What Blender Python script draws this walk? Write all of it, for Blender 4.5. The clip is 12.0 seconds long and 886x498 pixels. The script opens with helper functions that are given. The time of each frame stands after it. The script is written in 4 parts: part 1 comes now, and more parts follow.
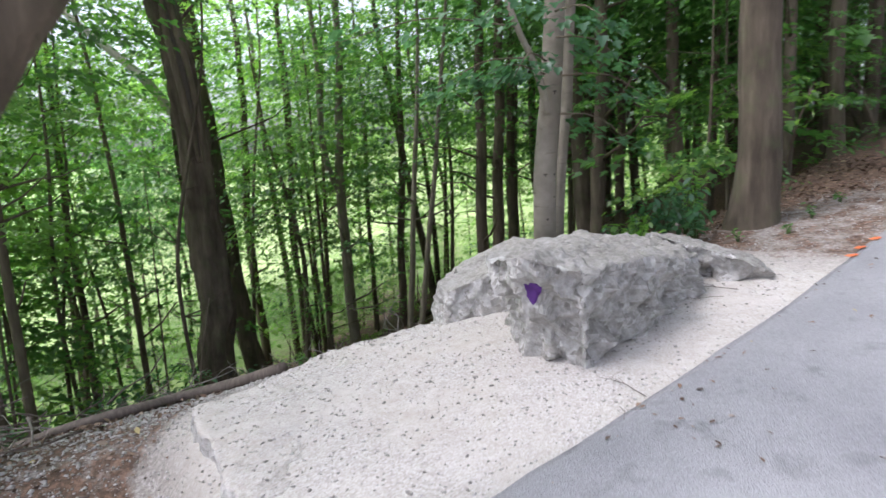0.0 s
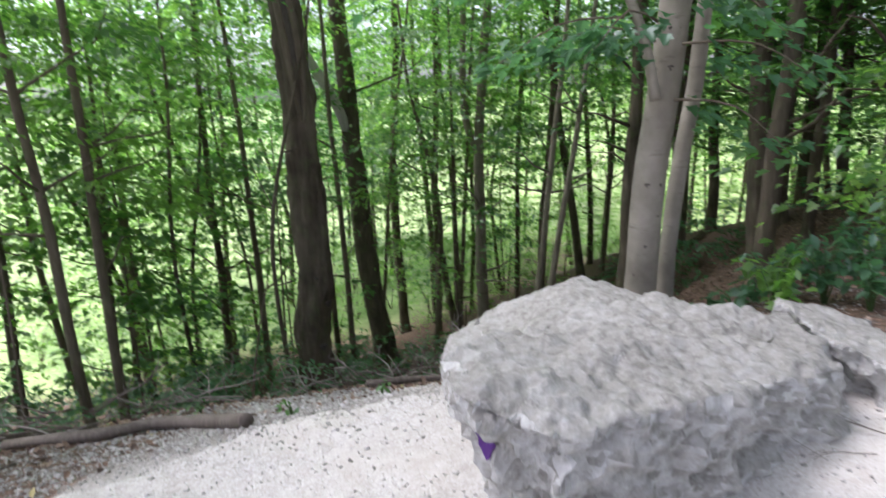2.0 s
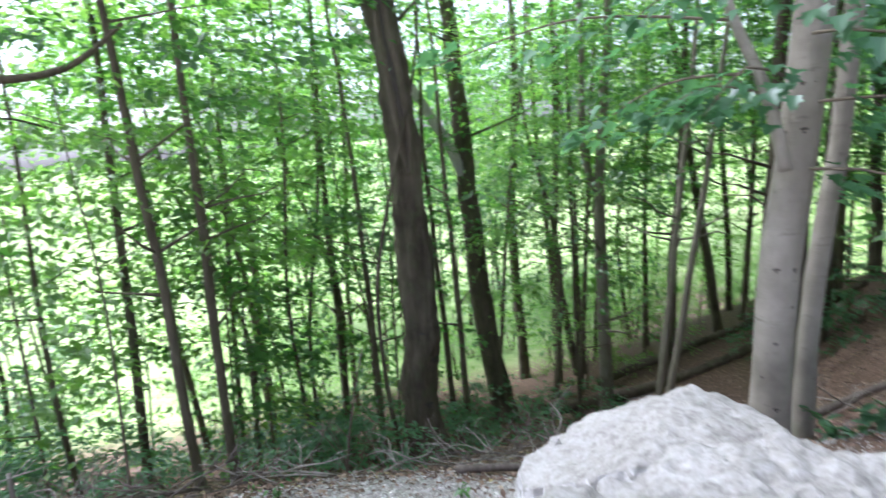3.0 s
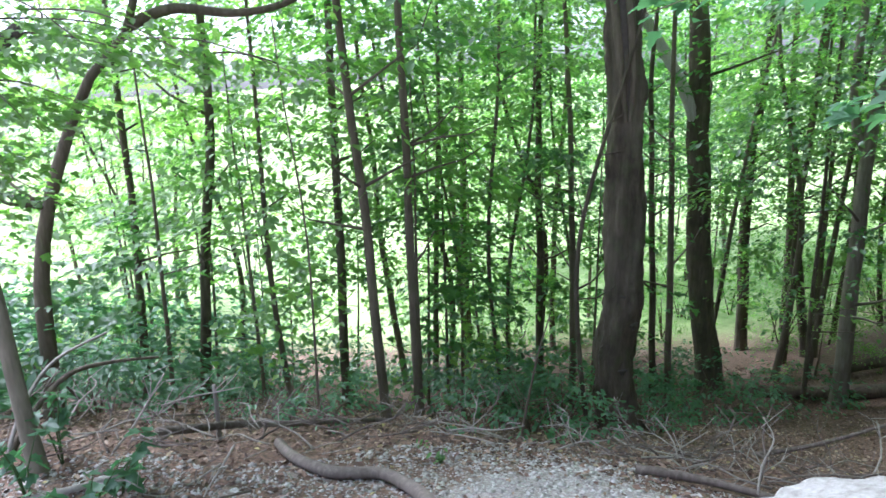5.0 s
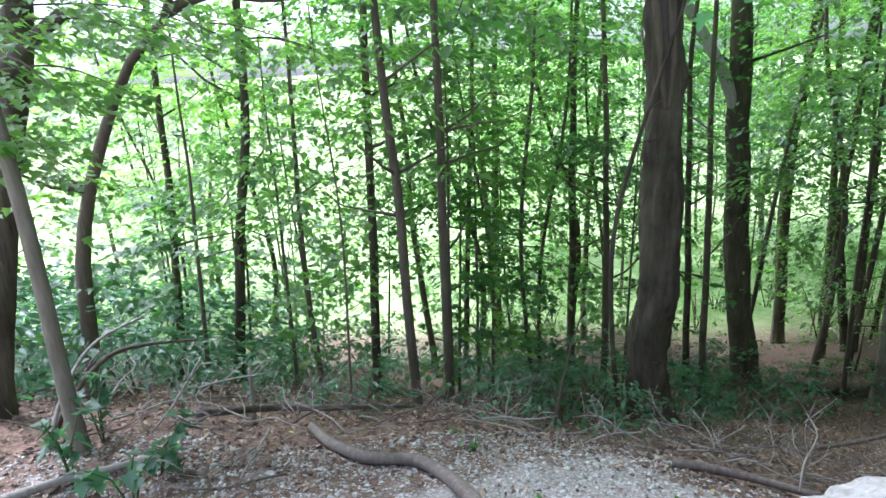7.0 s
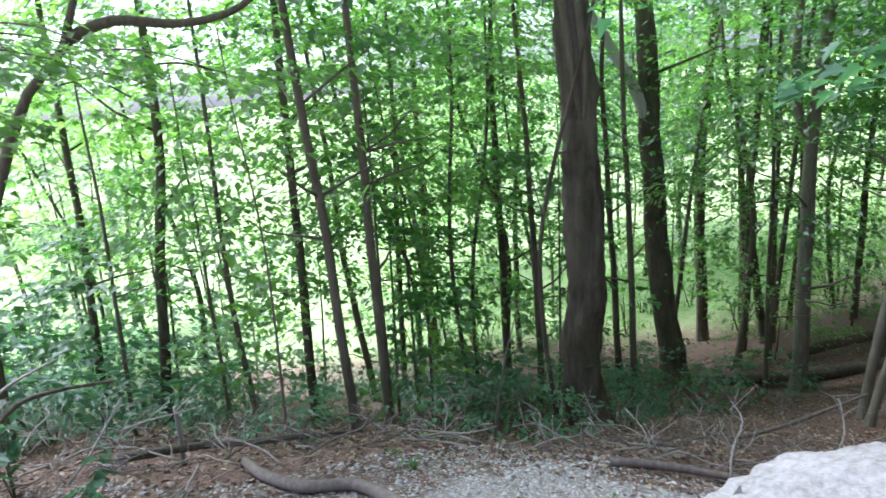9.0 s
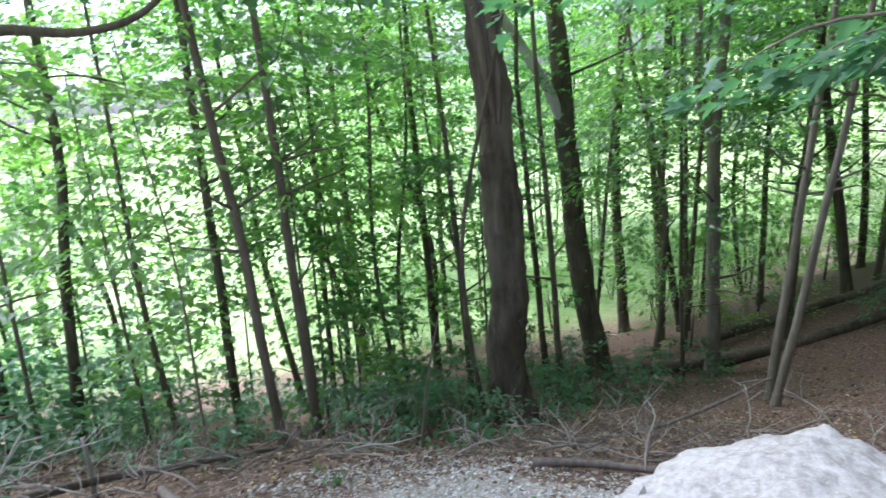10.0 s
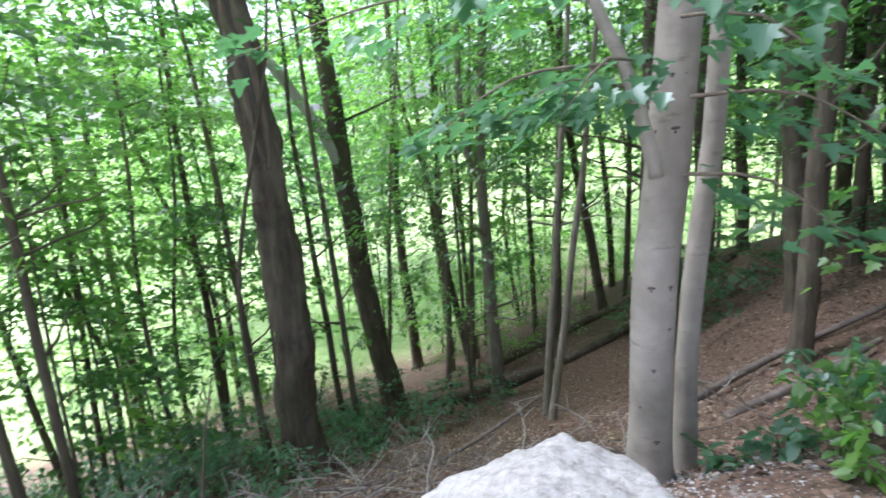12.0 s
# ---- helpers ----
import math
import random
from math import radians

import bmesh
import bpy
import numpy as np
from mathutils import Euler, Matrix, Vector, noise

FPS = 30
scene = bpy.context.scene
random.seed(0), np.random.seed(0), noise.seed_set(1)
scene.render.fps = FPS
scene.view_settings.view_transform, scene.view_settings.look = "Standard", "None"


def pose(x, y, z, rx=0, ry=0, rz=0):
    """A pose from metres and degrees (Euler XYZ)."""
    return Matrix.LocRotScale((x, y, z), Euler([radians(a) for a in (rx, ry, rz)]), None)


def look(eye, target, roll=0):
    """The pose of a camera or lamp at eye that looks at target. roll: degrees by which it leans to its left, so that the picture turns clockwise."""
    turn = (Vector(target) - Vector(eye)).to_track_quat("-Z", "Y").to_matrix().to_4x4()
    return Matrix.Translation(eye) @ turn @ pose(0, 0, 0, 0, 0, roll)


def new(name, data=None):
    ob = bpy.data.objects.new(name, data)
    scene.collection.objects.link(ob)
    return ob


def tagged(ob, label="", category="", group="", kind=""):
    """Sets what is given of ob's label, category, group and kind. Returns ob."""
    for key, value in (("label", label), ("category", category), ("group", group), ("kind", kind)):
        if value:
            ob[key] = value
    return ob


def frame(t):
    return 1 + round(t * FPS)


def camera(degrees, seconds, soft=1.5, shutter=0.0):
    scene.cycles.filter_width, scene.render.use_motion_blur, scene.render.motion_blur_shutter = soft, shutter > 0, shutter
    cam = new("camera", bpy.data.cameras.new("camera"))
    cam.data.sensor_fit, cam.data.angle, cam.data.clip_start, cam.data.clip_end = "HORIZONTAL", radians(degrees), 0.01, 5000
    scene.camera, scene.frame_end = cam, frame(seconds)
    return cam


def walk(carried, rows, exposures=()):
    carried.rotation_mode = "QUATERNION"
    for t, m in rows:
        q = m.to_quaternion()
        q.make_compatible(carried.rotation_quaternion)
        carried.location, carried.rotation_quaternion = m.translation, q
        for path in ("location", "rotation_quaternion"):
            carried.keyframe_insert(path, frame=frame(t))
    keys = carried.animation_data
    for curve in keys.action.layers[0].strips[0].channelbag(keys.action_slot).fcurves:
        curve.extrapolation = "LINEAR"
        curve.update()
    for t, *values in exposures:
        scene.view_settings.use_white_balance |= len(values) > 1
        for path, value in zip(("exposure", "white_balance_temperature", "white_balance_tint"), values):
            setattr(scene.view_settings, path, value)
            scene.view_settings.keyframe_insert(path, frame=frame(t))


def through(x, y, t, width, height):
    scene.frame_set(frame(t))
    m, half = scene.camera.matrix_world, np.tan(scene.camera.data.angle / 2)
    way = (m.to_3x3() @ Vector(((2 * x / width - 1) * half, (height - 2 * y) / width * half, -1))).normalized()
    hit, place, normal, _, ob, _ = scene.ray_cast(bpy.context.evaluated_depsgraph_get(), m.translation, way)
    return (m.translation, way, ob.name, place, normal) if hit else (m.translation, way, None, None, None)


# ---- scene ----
cam = camera(68.3, 12.0, 1.5, 0.5)
PATH = [
    (0, (0.041, 0.066, 1.191), (-0.003, 2.037, 0.852), -4.4),
    (0.5, (0.29, 0.478, 1.24), (0.101, 2.427, 0.83), -3.8),
    (1, (0.488, 0.926, 1.319), (0.216, 2.838, 0.799), -4.4),
    (1.5, (0.714, 1.304, 1.396), (0.336, 3.179, 0.814), -2.9),
    (2, (0.823, 1.516, 1.407), (0.229, 3.367, 0.936), -2.6),
    (2.5, (0.878, 1.778, 1.548), (0.124, 3.587, 1.149), -6.4),
    (3, (0.918, 2.063, 1.613), (-0.043, 3.781, 1.256), -4.8),
    (3.5, (0.897, 2.277, 1.623), (-0.314, 3.832, 1.283), -5.0),
    (5.5, (0.713, 2.559, 1.739), (-0.766, 3.788, 1.189), -2.1),
    (6, (0.706, 2.552, 1.726), (-0.799, 3.748, 1.173), -1.4),
    (6.5, (0.7, 2.539, 1.718), (-0.815, 3.72, 1.161), -2.8),
    (8.5, (0.687, 2.553, 1.675), (-0.739, 3.866, 1.182), -4.3),
    (9, (0.712, 2.575, 1.66), (-0.661, 3.941, 1.162), -5.3),
    (9.5, (0.753, 2.611, 1.698), (-0.547, 4.036, 1.171), -5.6),
    (10, (0.768, 2.648, 1.714), (-0.442, 4.154, 1.197), -6.0),
    (10.5, (0.79, 2.671, 1.712), (-0.311, 4.267, 1.222), -6.1),
    (11, (0.821, 2.695, 1.705), (-0.154, 4.374, 1.226), -6.6),
    (11.5, (0.869, 2.723, 1.69), (0.039, 4.482, 1.22), -6.2),
    (12, (0.92, 2.743, 1.69), (0.247, 4.572, 1.241), -5.8),
]
EXPOSURES = [(0.0, 1.62, 5800, 21), (1.5, 1.64, 5800, 21), (2.5, 2.1, 5600, 22), (3.5, 2.34, 5250, 20), (6.0, 2.30, 5200, 20), (9.0, 2.26, 5200, 21), (12.0, 2.52, 5350, 23)]
walk(cam, [(t, look(eye, target, roll)) for t, eye, target, roll in PATH], EXPOSURES)

# ---- light ----
world = bpy.data.worlds.new("sky")
scene.world = world
world.use_nodes = True
wt = world.node_tree
sky = wt.nodes.new("ShaderNodeTexSky")
sky.sky_type, sky.sun_disc = "NISHITA", False
sky.sun_elevation, sky.sun_rotation, sky.dust_density, sky.air_density = radians(58), radians(-96), 4.0, 1.0
grey = wt.nodes.new("ShaderNodeHueSaturation")
grey.inputs["Saturation"].default_value = 0.35
wt.links.new(sky.outputs[0], grey.inputs["Color"])
wt.links.new(grey.outputs[0], wt.nodes["Background"].inputs[0])
wt.nodes["Background"].inputs[1].default_value = 0.13
sun = new("sun", bpy.data.lights.new("sun", "SUN"))
sun.data.energy, sun.data.angle, sun.data.color = 2.9, radians(24), (1.0, 0.97, 0.90)
sun.matrix_world = look((0, 0, 0), (0.51, 0.05, -0.86))

# ---- materials ----
def noise_at(nt, scale, detail=4.0, rough=0.55, vector=None):
    n = nt.nodes.new("ShaderNodeTexNoise")
    n.inputs["Scale"].default_value, n.inputs["Detail"].default_value, n.inputs["Roughness"].default_value = scale, detail, rough
    if vector is not None:
        nt.links.new(vector, n.inputs["Vector"])
    return n.outputs["Fac"]


def ramp(nt, fac, stops):
    r = nt.nodes.new("ShaderNodeValToRGB")
    el = r.color_ramp.elements
    while len(el) < len(stops):
        el.new(0.5)
    for e, (p, c) in zip(el, stops):
        e.position, e.color = p, (*c, 1)
    nt.links.new(fac, r.inputs[0])
    return r.outputs[0]


def mix(nt, fac, a, b, kind="MIX"):
    m = nt.nodes.new("ShaderNodeMix")
    m.data_type, m.blend_type = "RGBA", kind
    for sock, v in ((m.inputs[0], fac), (m.inputs[6], a), (m.inputs[7], b)):
        if isinstance(v, (int, float)):
            sock.default_value = v
        elif isinstance(v, tuple):
            sock.default_value = (*v, 1)
        else:
            nt.links.new(v, sock)
    return m.outputs[2]


def base_mat(name, rough=0.9):
    m = bpy.data.materials.new(name)
    m.use_nodes = True
    nt = m.node_tree
    b = nt.nodes["Principled BSDF"]
    b.inputs["Roughness"].default_value = rough
    b.inputs["Specular IOR Level"].default_value = 0.25
    co = nt.nodes.new("ShaderNodeTexCoord")
    return m, nt, b, co.outputs["Object"]


def bump(nt, b, height, dist, strength=0.6):
    n = nt.nodes.new("ShaderNodeBump")
    n.inputs["Distance"].default_value, n.inputs["Strength"].default_value = dist, strength
    nt.links.new(height, n.inputs["Height"])
    nt.links.new(n.outputs[0], b.inputs["Normal"])


def stretch(nt, co, sx, sy, sz):
    m = nt.nodes.new("ShaderNodeMapping")
    m.inputs["Scale"].default_value = (sx, sy, sz)
    nt.links.new(co, m.inputs[0])
    return m.outputs[0]


def bark_mat(name, dark, mid, light, ridges=18.0, depth=0.012, moss=0.0):
    m, nt, b, co = base_mat(name, 0.92)
    v = stretch(nt, co, 1, 1, 0.16)
    fine = noise_at(nt, ridges, 6, 0.65, v)
    big = noise_at(nt, 2.2, 3, 0.5, co)
    col = ramp(nt, fine, [(0.30, dark), (0.52, mid), (0.75, light)])
    col = mix(nt, 0.4, col, ramp(nt, big, [(0.3, dark), (0.7, light)]), "MIX")
    if moss:
        col = mix(nt, ramp(nt, noise_at(nt, 5, 4, 0.6, co), [(0.52, (0, 0, 0)), (0.7, (moss, moss, moss))]), col, (0.10, 0.13, 0.05))
    nt.links.new(col, b.inputs["Base Color"])
    fold = noise_at(nt, 7, 5, 0.6, stretch(nt, co, 1, 1, 0.3))
    bump(nt, b, mix(nt, 0.55, fine, fold), depth * 2.2, 1.0)
    return m


def smooth_bark_mat(name):
    m, nt, b, co = base_mat(name, 0.8)
    v = stretch(nt, co, 1, 1, 3.5)
    rings = noise_at(nt, 6, 5, 0.6, v)
    blot = noise_at(nt, 3.0, 4, 0.6, co)
    col = ramp(nt, blot, [(0.3, (0.13, 0.113, 0.086)), (0.52, (0.205, 0.18, 0.142)), (0.75, (0.29, 0.26, 0.21))])
    col = mix(nt, ramp(nt, rings, [(0.60, (0, 0, 0)), (0.72, (0.6, 0.6, 0.6))]), col, (0.085, 0.07, 0.052))
    nt.links.new(col, b.inputs["Base Color"])
    bump(nt, b, rings, 0.008, 0.8)
    return m


def leaf_mat(name, lo, mid, hi, through=0.5):
    m = bpy.data.materials.new(name)
    m.use_nodes = True
    nt = m.node_tree
    nt.nodes.remove(nt.nodes["Principled BSDF"])
    out = nt.nodes["Material Output"]
    geo = nt.nodes.new("ShaderNodeNewGeometry")
    col = ramp(nt, geo.outputs["Random Per Island"], [(0.0, lo), (0.55, mid), (1.0, hi)])
    co = nt.nodes.new("ShaderNodeTexCoord")
    patch = noise_at(nt, 0.9, 2, 0.5, co.outputs["Object"])
    col = mix(nt, 0.5, col, ramp(nt, patch, [(0.35, lo), (0.65, hi)]))
    d = nt.nodes.new("ShaderNodeBsdfDiffuse")
    t = nt.nodes.new("ShaderNodeBsdfTranslucent")
    g = nt.nodes.new("ShaderNodeBsdfGlossy")
    g.inputs["Roughness"].default_value = 0.45
    nt.links.new(col, d.inputs["Color"])
    warm = mix(nt, 0.75, col, (1.15, 1.15, 0.75), "MULTIPLY")
    bright = mix(nt, 1.0, warm, (1.9, 1.9, 1.9), "MULTIPLY")
    nt.links.new(bright, t.inputs["Color"])
    a = nt.nodes.new("ShaderNodeMixShader")
    a.inputs[0].default_value = through
    nt.links.new(d.outputs[0], a.inputs[1])
    nt.links.new(t.outputs[0], a.inputs[2])
    s = nt.nodes.new("ShaderNodeMixShader")
    s.inputs[0].default_value = 0.05
    nt.links.new(a.outputs[0], s.inputs[1])
    nt.links.new(g.outputs[0], s.inputs[2])
    nt.links.new(s.outputs[0], out.inputs[0])
    return m


def stone_mat(name, lo, mid, hi, grain=30.0, depth=0.012):
    m, nt, b, co = base_mat(name, 0.9)
    big = noise_at(nt, 2.5, 5, 0.6, co)
    fine = noise_at(nt, grain, 6, 0.7, co)
    vor = nt.nodes.new("ShaderNodeTexVoronoi")
    vor.inputs["Scale"].default_value = grain * 1.6
    nt.links.new(co, vor.inputs["Vector"])
    col = ramp(nt, big, [(0.30, lo), (0.52, mid), (0.72, hi)])
    col = mix(nt, 0.65, col, ramp(nt, fine, [(0.34, lo), (0.50, mid), (0.68, hi)]))
    col = mix(nt, ramp(nt, vor.outputs["Distance"], [(0.06, (0.55, 0.55, 0.55)), (0.22, (0, 0, 0))]), col, hi)
    nt.links.new(col, b.inputs["Base Color"])
    bump(nt, b, fine, depth, 0.9)
    return m


def gravel_mat():
    m, nt, b, co = base_mat("gravel", 0.95)
    vor = nt.nodes.new("ShaderNodeTexVoronoi")
    vor.inputs["Scale"].default_value = 115
    nt.links.new(co, vor.inputs["Vector"])
    big = noise_at(nt, 1.3, 5, 0.6, co)
    mid = noise_at(nt, 9, 5, 0.65, co)
    stone = ramp(nt, vor.outputs["Color"], [(0.15, (0.272, 0.248, 0.220)), (0.5, (0.384, 0.360, 0.328)), (0.9, (0.504, 0.480, 0.448))])
    dust = ramp(nt, mid, [(0.3, (0.360, 0.320, 0.268)), (0.7, (0.480, 0.452, 0.408))])
    col = mix(nt, ramp(nt, big, [(0.36, (0.15, 0.15, 0.15)), (0.62, (0.8, 0.8, 0.8))]), stone, dust)
    rough_at = nt.nodes.new("ShaderNodeAttribute")
    rough_at.attribute_name = "coarse"
    crumbs = ramp(nt, noise_at(nt, 45, 5, 0.75, co), [(0.34, (0.085, 0.068, 0.054)), (0.52, (0.22, 0.195, 0.17)), (0.70, (0.42, 0.39, 0.36))])
    col = mix(nt, rough_at.outputs["Fac"], col, crumbs)
    # leaf litter where the object's own attribute says so
    at = nt.nodes.new("ShaderNodeAttribute")
    at.attribute_name = "litter"
    lit = noise_at(nt, 26, 6, 0.7, co)
    soil = ramp(nt, lit, [(0.28, (0.030, 0.020, 0.013)), (0.47, (0.085, 0.055, 0.037)), (0.60, (0.17, 0.105, 0.07)), (0.75, (0.26, 0.18, 0.13))])
    edge = nt.nodes.new("ShaderNodeMath")
    edge.operation = "ADD"
    nt.links.new(at.outputs["Fac"], edge.inputs[0])
    wob = nt.nodes.new("ShaderNodeMath")
    wob.operation = "MULTIPLY_ADD"
    wob.inputs[1].default_value, wob.inputs[2].default_value = 1.0, -0.5
    nt.links.new(noise_at(nt, 5, 6, 0.75, co), wob.inputs[0])
    nt.links.new(wob.outputs[0], edge.inputs[1])
    fac = ramp(nt, edge.outputs[0], [(0.40, (0, 0, 0)), (0.58, (1, 1, 1))])
    col = mix(nt, fac, col, soil)
    gr = nt.nodes.new("ShaderNodeAttribute")
    gr.attribute_name = "grass"
    turf = ramp(nt, noise_at(nt, 3, 6, 0.7, co), [(0.3, (0.13, 0.20, 0.06)), (0.7, (0.30, 0.36, 0.15))])
    col = mix(nt, gr.outputs["Fac"], col, turf)
    nt.links.new(col, b.inputs["Base Color"])
    bump(nt, b, mix(nt, 0.5, vor.outputs["Distance"], lit), 0.008, 0.7)
    return m


def asphalt_mat():
    m, nt, b, co = base_mat("asphalt", 0.85)
    vor = nt.nodes.new("ShaderNodeTexVoronoi")
    vor.inputs["Scale"].default_value = 150
    nt.links.new(co, vor.inputs["Vector"])
    big = noise_at(nt, 1.6, 5, 0.6, co)
    col = ramp(nt, vor.outputs["Color"], [(0.2, (0.18, 0.175, 0.175)), (0.8, (0.28, 0.275, 0.28))])
    col = mix(nt, 0.5, col, ramp(nt, big, [(0.3, (0.17, 0.17, 0.175)), (0.7, (0.30, 0.295, 0.295))]))
    spot = noise_at(nt, 6, 3, 0.5, co)
    col = mix(nt, ramp(nt, spot, [(0.60, (0, 0, 0)), (0.74, (0.5, 0.5, 0.5))]), col, (0.10, 0.098, 0.10))
    nt.links.new(col, b.inputs["Base Color"])
    bump(nt, b, vor.outputs["Distance"], 0.006, 0.8)
    return m


BARK_DARK = bark_mat("dark_bark", (0.030, 0.023, 0.016), (0.082, 0.064, 0.044), (0.170, 0.138, 0.097), 13, 0.035, 0.3)
BARK_MID = bark_mat("brown_bark", (0.055, 0.043, 0.030), (0.115, 0.090, 0.063), (0.190, 0.155, 0.109), 22, 0.012, 0.25)
BARK_GREY = bark_mat("grey_bark", (0.085, 0.073, 0.052), (0.160, 0.138, 0.100), (0.250, 0.218, 0.161), 26, 0.008, 0.2)
BEECH = smooth_bark_mat("smooth_grey_bark")
DEADWOOD = bark_mat("dead_wood", (0.055, 0.043, 0.034), (0.115, 0.092, 0.075), (0.21, 0.175, 0.145), 30, 0.006)
PALEWOOD = bark_mat("bleached_wood", (0.14, 0.12, 0.10), (0.23, 0.205, 0.175), (0.34, 0.31, 0.27), 34, 0.005)
WHITEWOOD = bark_mat("weathered_wood", (0.26, 0.235, 0.20), (0.38, 0.35, 0.31), (0.52, 0.49, 0.44), 30, 0.005)
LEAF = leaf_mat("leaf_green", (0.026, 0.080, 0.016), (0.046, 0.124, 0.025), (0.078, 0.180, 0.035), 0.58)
# paler copy of the leaf green; on far crowns it paints in the valley's brightness
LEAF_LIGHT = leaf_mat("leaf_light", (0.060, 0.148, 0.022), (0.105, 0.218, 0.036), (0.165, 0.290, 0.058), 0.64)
LEAF_BLUE = leaf_mat("leaf_shade", (0.029, 0.085, 0.037), (0.047, 0.128, 0.053), (0.076, 0.170, 0.072), 0.5)
# top faces: colour lowered against the strong light from above
STONE = stone_mat("limestone", (0.140, 0.126, 0.106), (0.262, 0.246, 0.219), (0.385, 0.370, 0.342), 26, 0.022)
# broken sides: colour lifted to make up for their shade
STONE_SIDE_LIFTED = stone_mat("broken_limestone_lifted", (0.225, 0.214, 0.192), (0.390, 0.374, 0.344), (0.570, 0.556, 0.522), 18, 0.030)
GRAVEL = gravel_mat()
ASPHALT = asphalt_mat()


def plain(name, c, rough=0.8):
    m, nt, b, co = base_mat(name, rough)
    n = noise_at(nt, 20, 4, 0.6, co)
    nt.links.new(ramp(nt, n, [(0.3, tuple(x * 0.75 for x in c)), (0.7, c)]), b.inputs["Base Color"])
    return m


PURPLE = plain("purple_paint", (0.098, 0.032, 0.180), 0.6)
ORANGE = plain("orange_paint", (0.62, 0.16, 0.05), 0.7)


# ---- helpers of the scene ----
def part(name, bm, material, parent=None, label="", flat=False):
    me = bpy.data.meshes.new(name)
    bm.to_mesh(me)
    bm.free()
    me.materials.append(material)
    if not flat:
        me.shade_smooth()
    ob = new(name, me)
    if parent is not None:
        ob.parent = parent
    if label:
        ob["label"] = label
    return ob


def from_arrays(name, verts, faces_len, loops, material, parent=None, smooth=False):
    me = bpy.data.meshes.new(name)
    me.vertices.add(len(verts))
    me.vertices.foreach_set("co", np.ascontiguousarray(verts, dtype=np.float32).ravel())
    me.loops.add(len(loops))
    me.loops.foreach_set("vertex_index", np.ascontiguousarray(loops, dtype=np.int32))
    starts = np.concatenate([[0], np.cumsum(faces_len)[:-1]])
    me.polygons.add(len(faces_len))
    me.polygons.foreach_set("loop_start", starts.astype(np.int32))
    me.update(calc_edges=True)
    me.validate()
    me.materials.append(material)
    if smooth:
        me.shade_smooth()
    if parent is False:
        return me
    ob = new(name, me)
    if parent is not None:
        ob.parent = parent
    return ob


def soft(v, k):
    return v if v / k > 40 else k * math.log1p(math.exp(max(-50.0, v / k)))


def ease(a, b, v):
    u = min(1.0, max(0.0, (v - a) / (b - a)))
    return u * u * (3 - 2 * u)


def downhill(x, y):
    """Metres past the lip of the gravel shoulder."""
    return -0.6 * x + 0.8 * y - 3.5


def ground_z(x, y):
    s = downhill(x, y)
    z = 0.03 + 0.04 * (x - 0.6) + 0.05 * (y - 3.1) - 0.03 * soft(y - 14, 2.0) + 0.10 * soft(x - 2.0, 0.4)
    near, far = 0.28 * soft(y - 8.9, 0.8), 0.53 * soft(y - 13.0, 0.8)
    z += (far + (near - far) * ease(0.0, 2.5, x) - (0.6 + 0.25 * (1 - ease(0.0, 2.5, x))) * soft(y - 17.5, 1.0)) * ease(-6, 2.5, x)
    z -= 0.40 * math.exp(-((x + 2.0) ** 2 + (y - 2.45) ** 2) / 0.5)
    west = -0.87 * (x + 1.36) - 0.50 * (y - 3.19)  # metres past the slab's open side
    z -= 0.26 * ease(0.0, 0.30, west) * (1 - ease(1.2, 2.6, west)) * ease(1.2, 1.9, y) * (1 - ease(-0.4, 0.4, s))
    z += 0.13 * math.exp(-((0.8 * x + 0.6 * y - 1.6) / 1.7) ** 2) * ease(0.6, 2.1, s) * (1 - ease(2.4, 4.0, s))  # gravel spur
    z += 0.10 * min(4.0, max(-5.0, 1.7 - 0.8 * x - 0.6 * y)) * ease(0.0, 1.5, s) * (1 - ease(8.0, 13.0, s))
    return z - 0.50 * soft(s, 0.3) + 0.34 * soft(s - 9.5, 1.5) + 0.10 * soft(s - 18, 2.0)


def rough_z(x, y):
    """The ground with its small lumps."""
    s = downhill(x, y)
    lump = 0.10 * noise.noise((x * 0.55, y * 0.55, 3.1)) + 0.05 * noise.noise((x * 1.9, y * 1.9, 7.7))
    fine = 0.010 * noise.noise((x * 9, y * 9, 1.3))
    return ground_z(x, y) + lump * ease(0.4, 3.0, s) + fine


def tube(bm, pts, radii, sides=8, lumps=0.0, seed=0.0, cap=True):
    """A swept limb through pts with the given radii."""
    rings = []
    prev = None
    n = len(pts)
    for i, p in enumerate(pts):
        d = (pts[min(i + 1, n - 1)] - pts[max(i - 1, 0)]).normalized()
        ref = prev if prev is not None else (Vector((1, 0, 0)) if abs(d.x) < 0.9 else Vector((0, 1, 0)))
        u = (ref - d * ref.dot(d)).normalized()
        prev = u
        w = d.cross(u)
        ring = []
        for k in range(sides):
            a = 2 * math.pi * k / sides
            o = u * math.cos(a) + w * math.sin(a)
            r = radii[i]
            if lumps:
                r *= 1 + lumps * noise.noise((o.x * 1.6 + seed, o.y * 1.6, p.z * 1.4 + o.z)) + 0.5 * lumps * noise.noise((o.x * 4 + seed, o.y * 4, p.z * 3)) + 0.35 * lumps * noise.noise((o.x * 7 + seed, o.y * 7, p.z * 9))
            ring.append(bm.verts.new(p + o * r))
        rings.append(ring)
    for a, b in zip(rings, rings[1:]):
        for k in range(sides):
            bm.faces.new((a[k], a[(k + 1) % sides], b[(k + 1) % sides], b[k]))
    if cap:
        bm.faces.new(list(reversed(rings[0])))
        bm.faces.new(rings[-1])


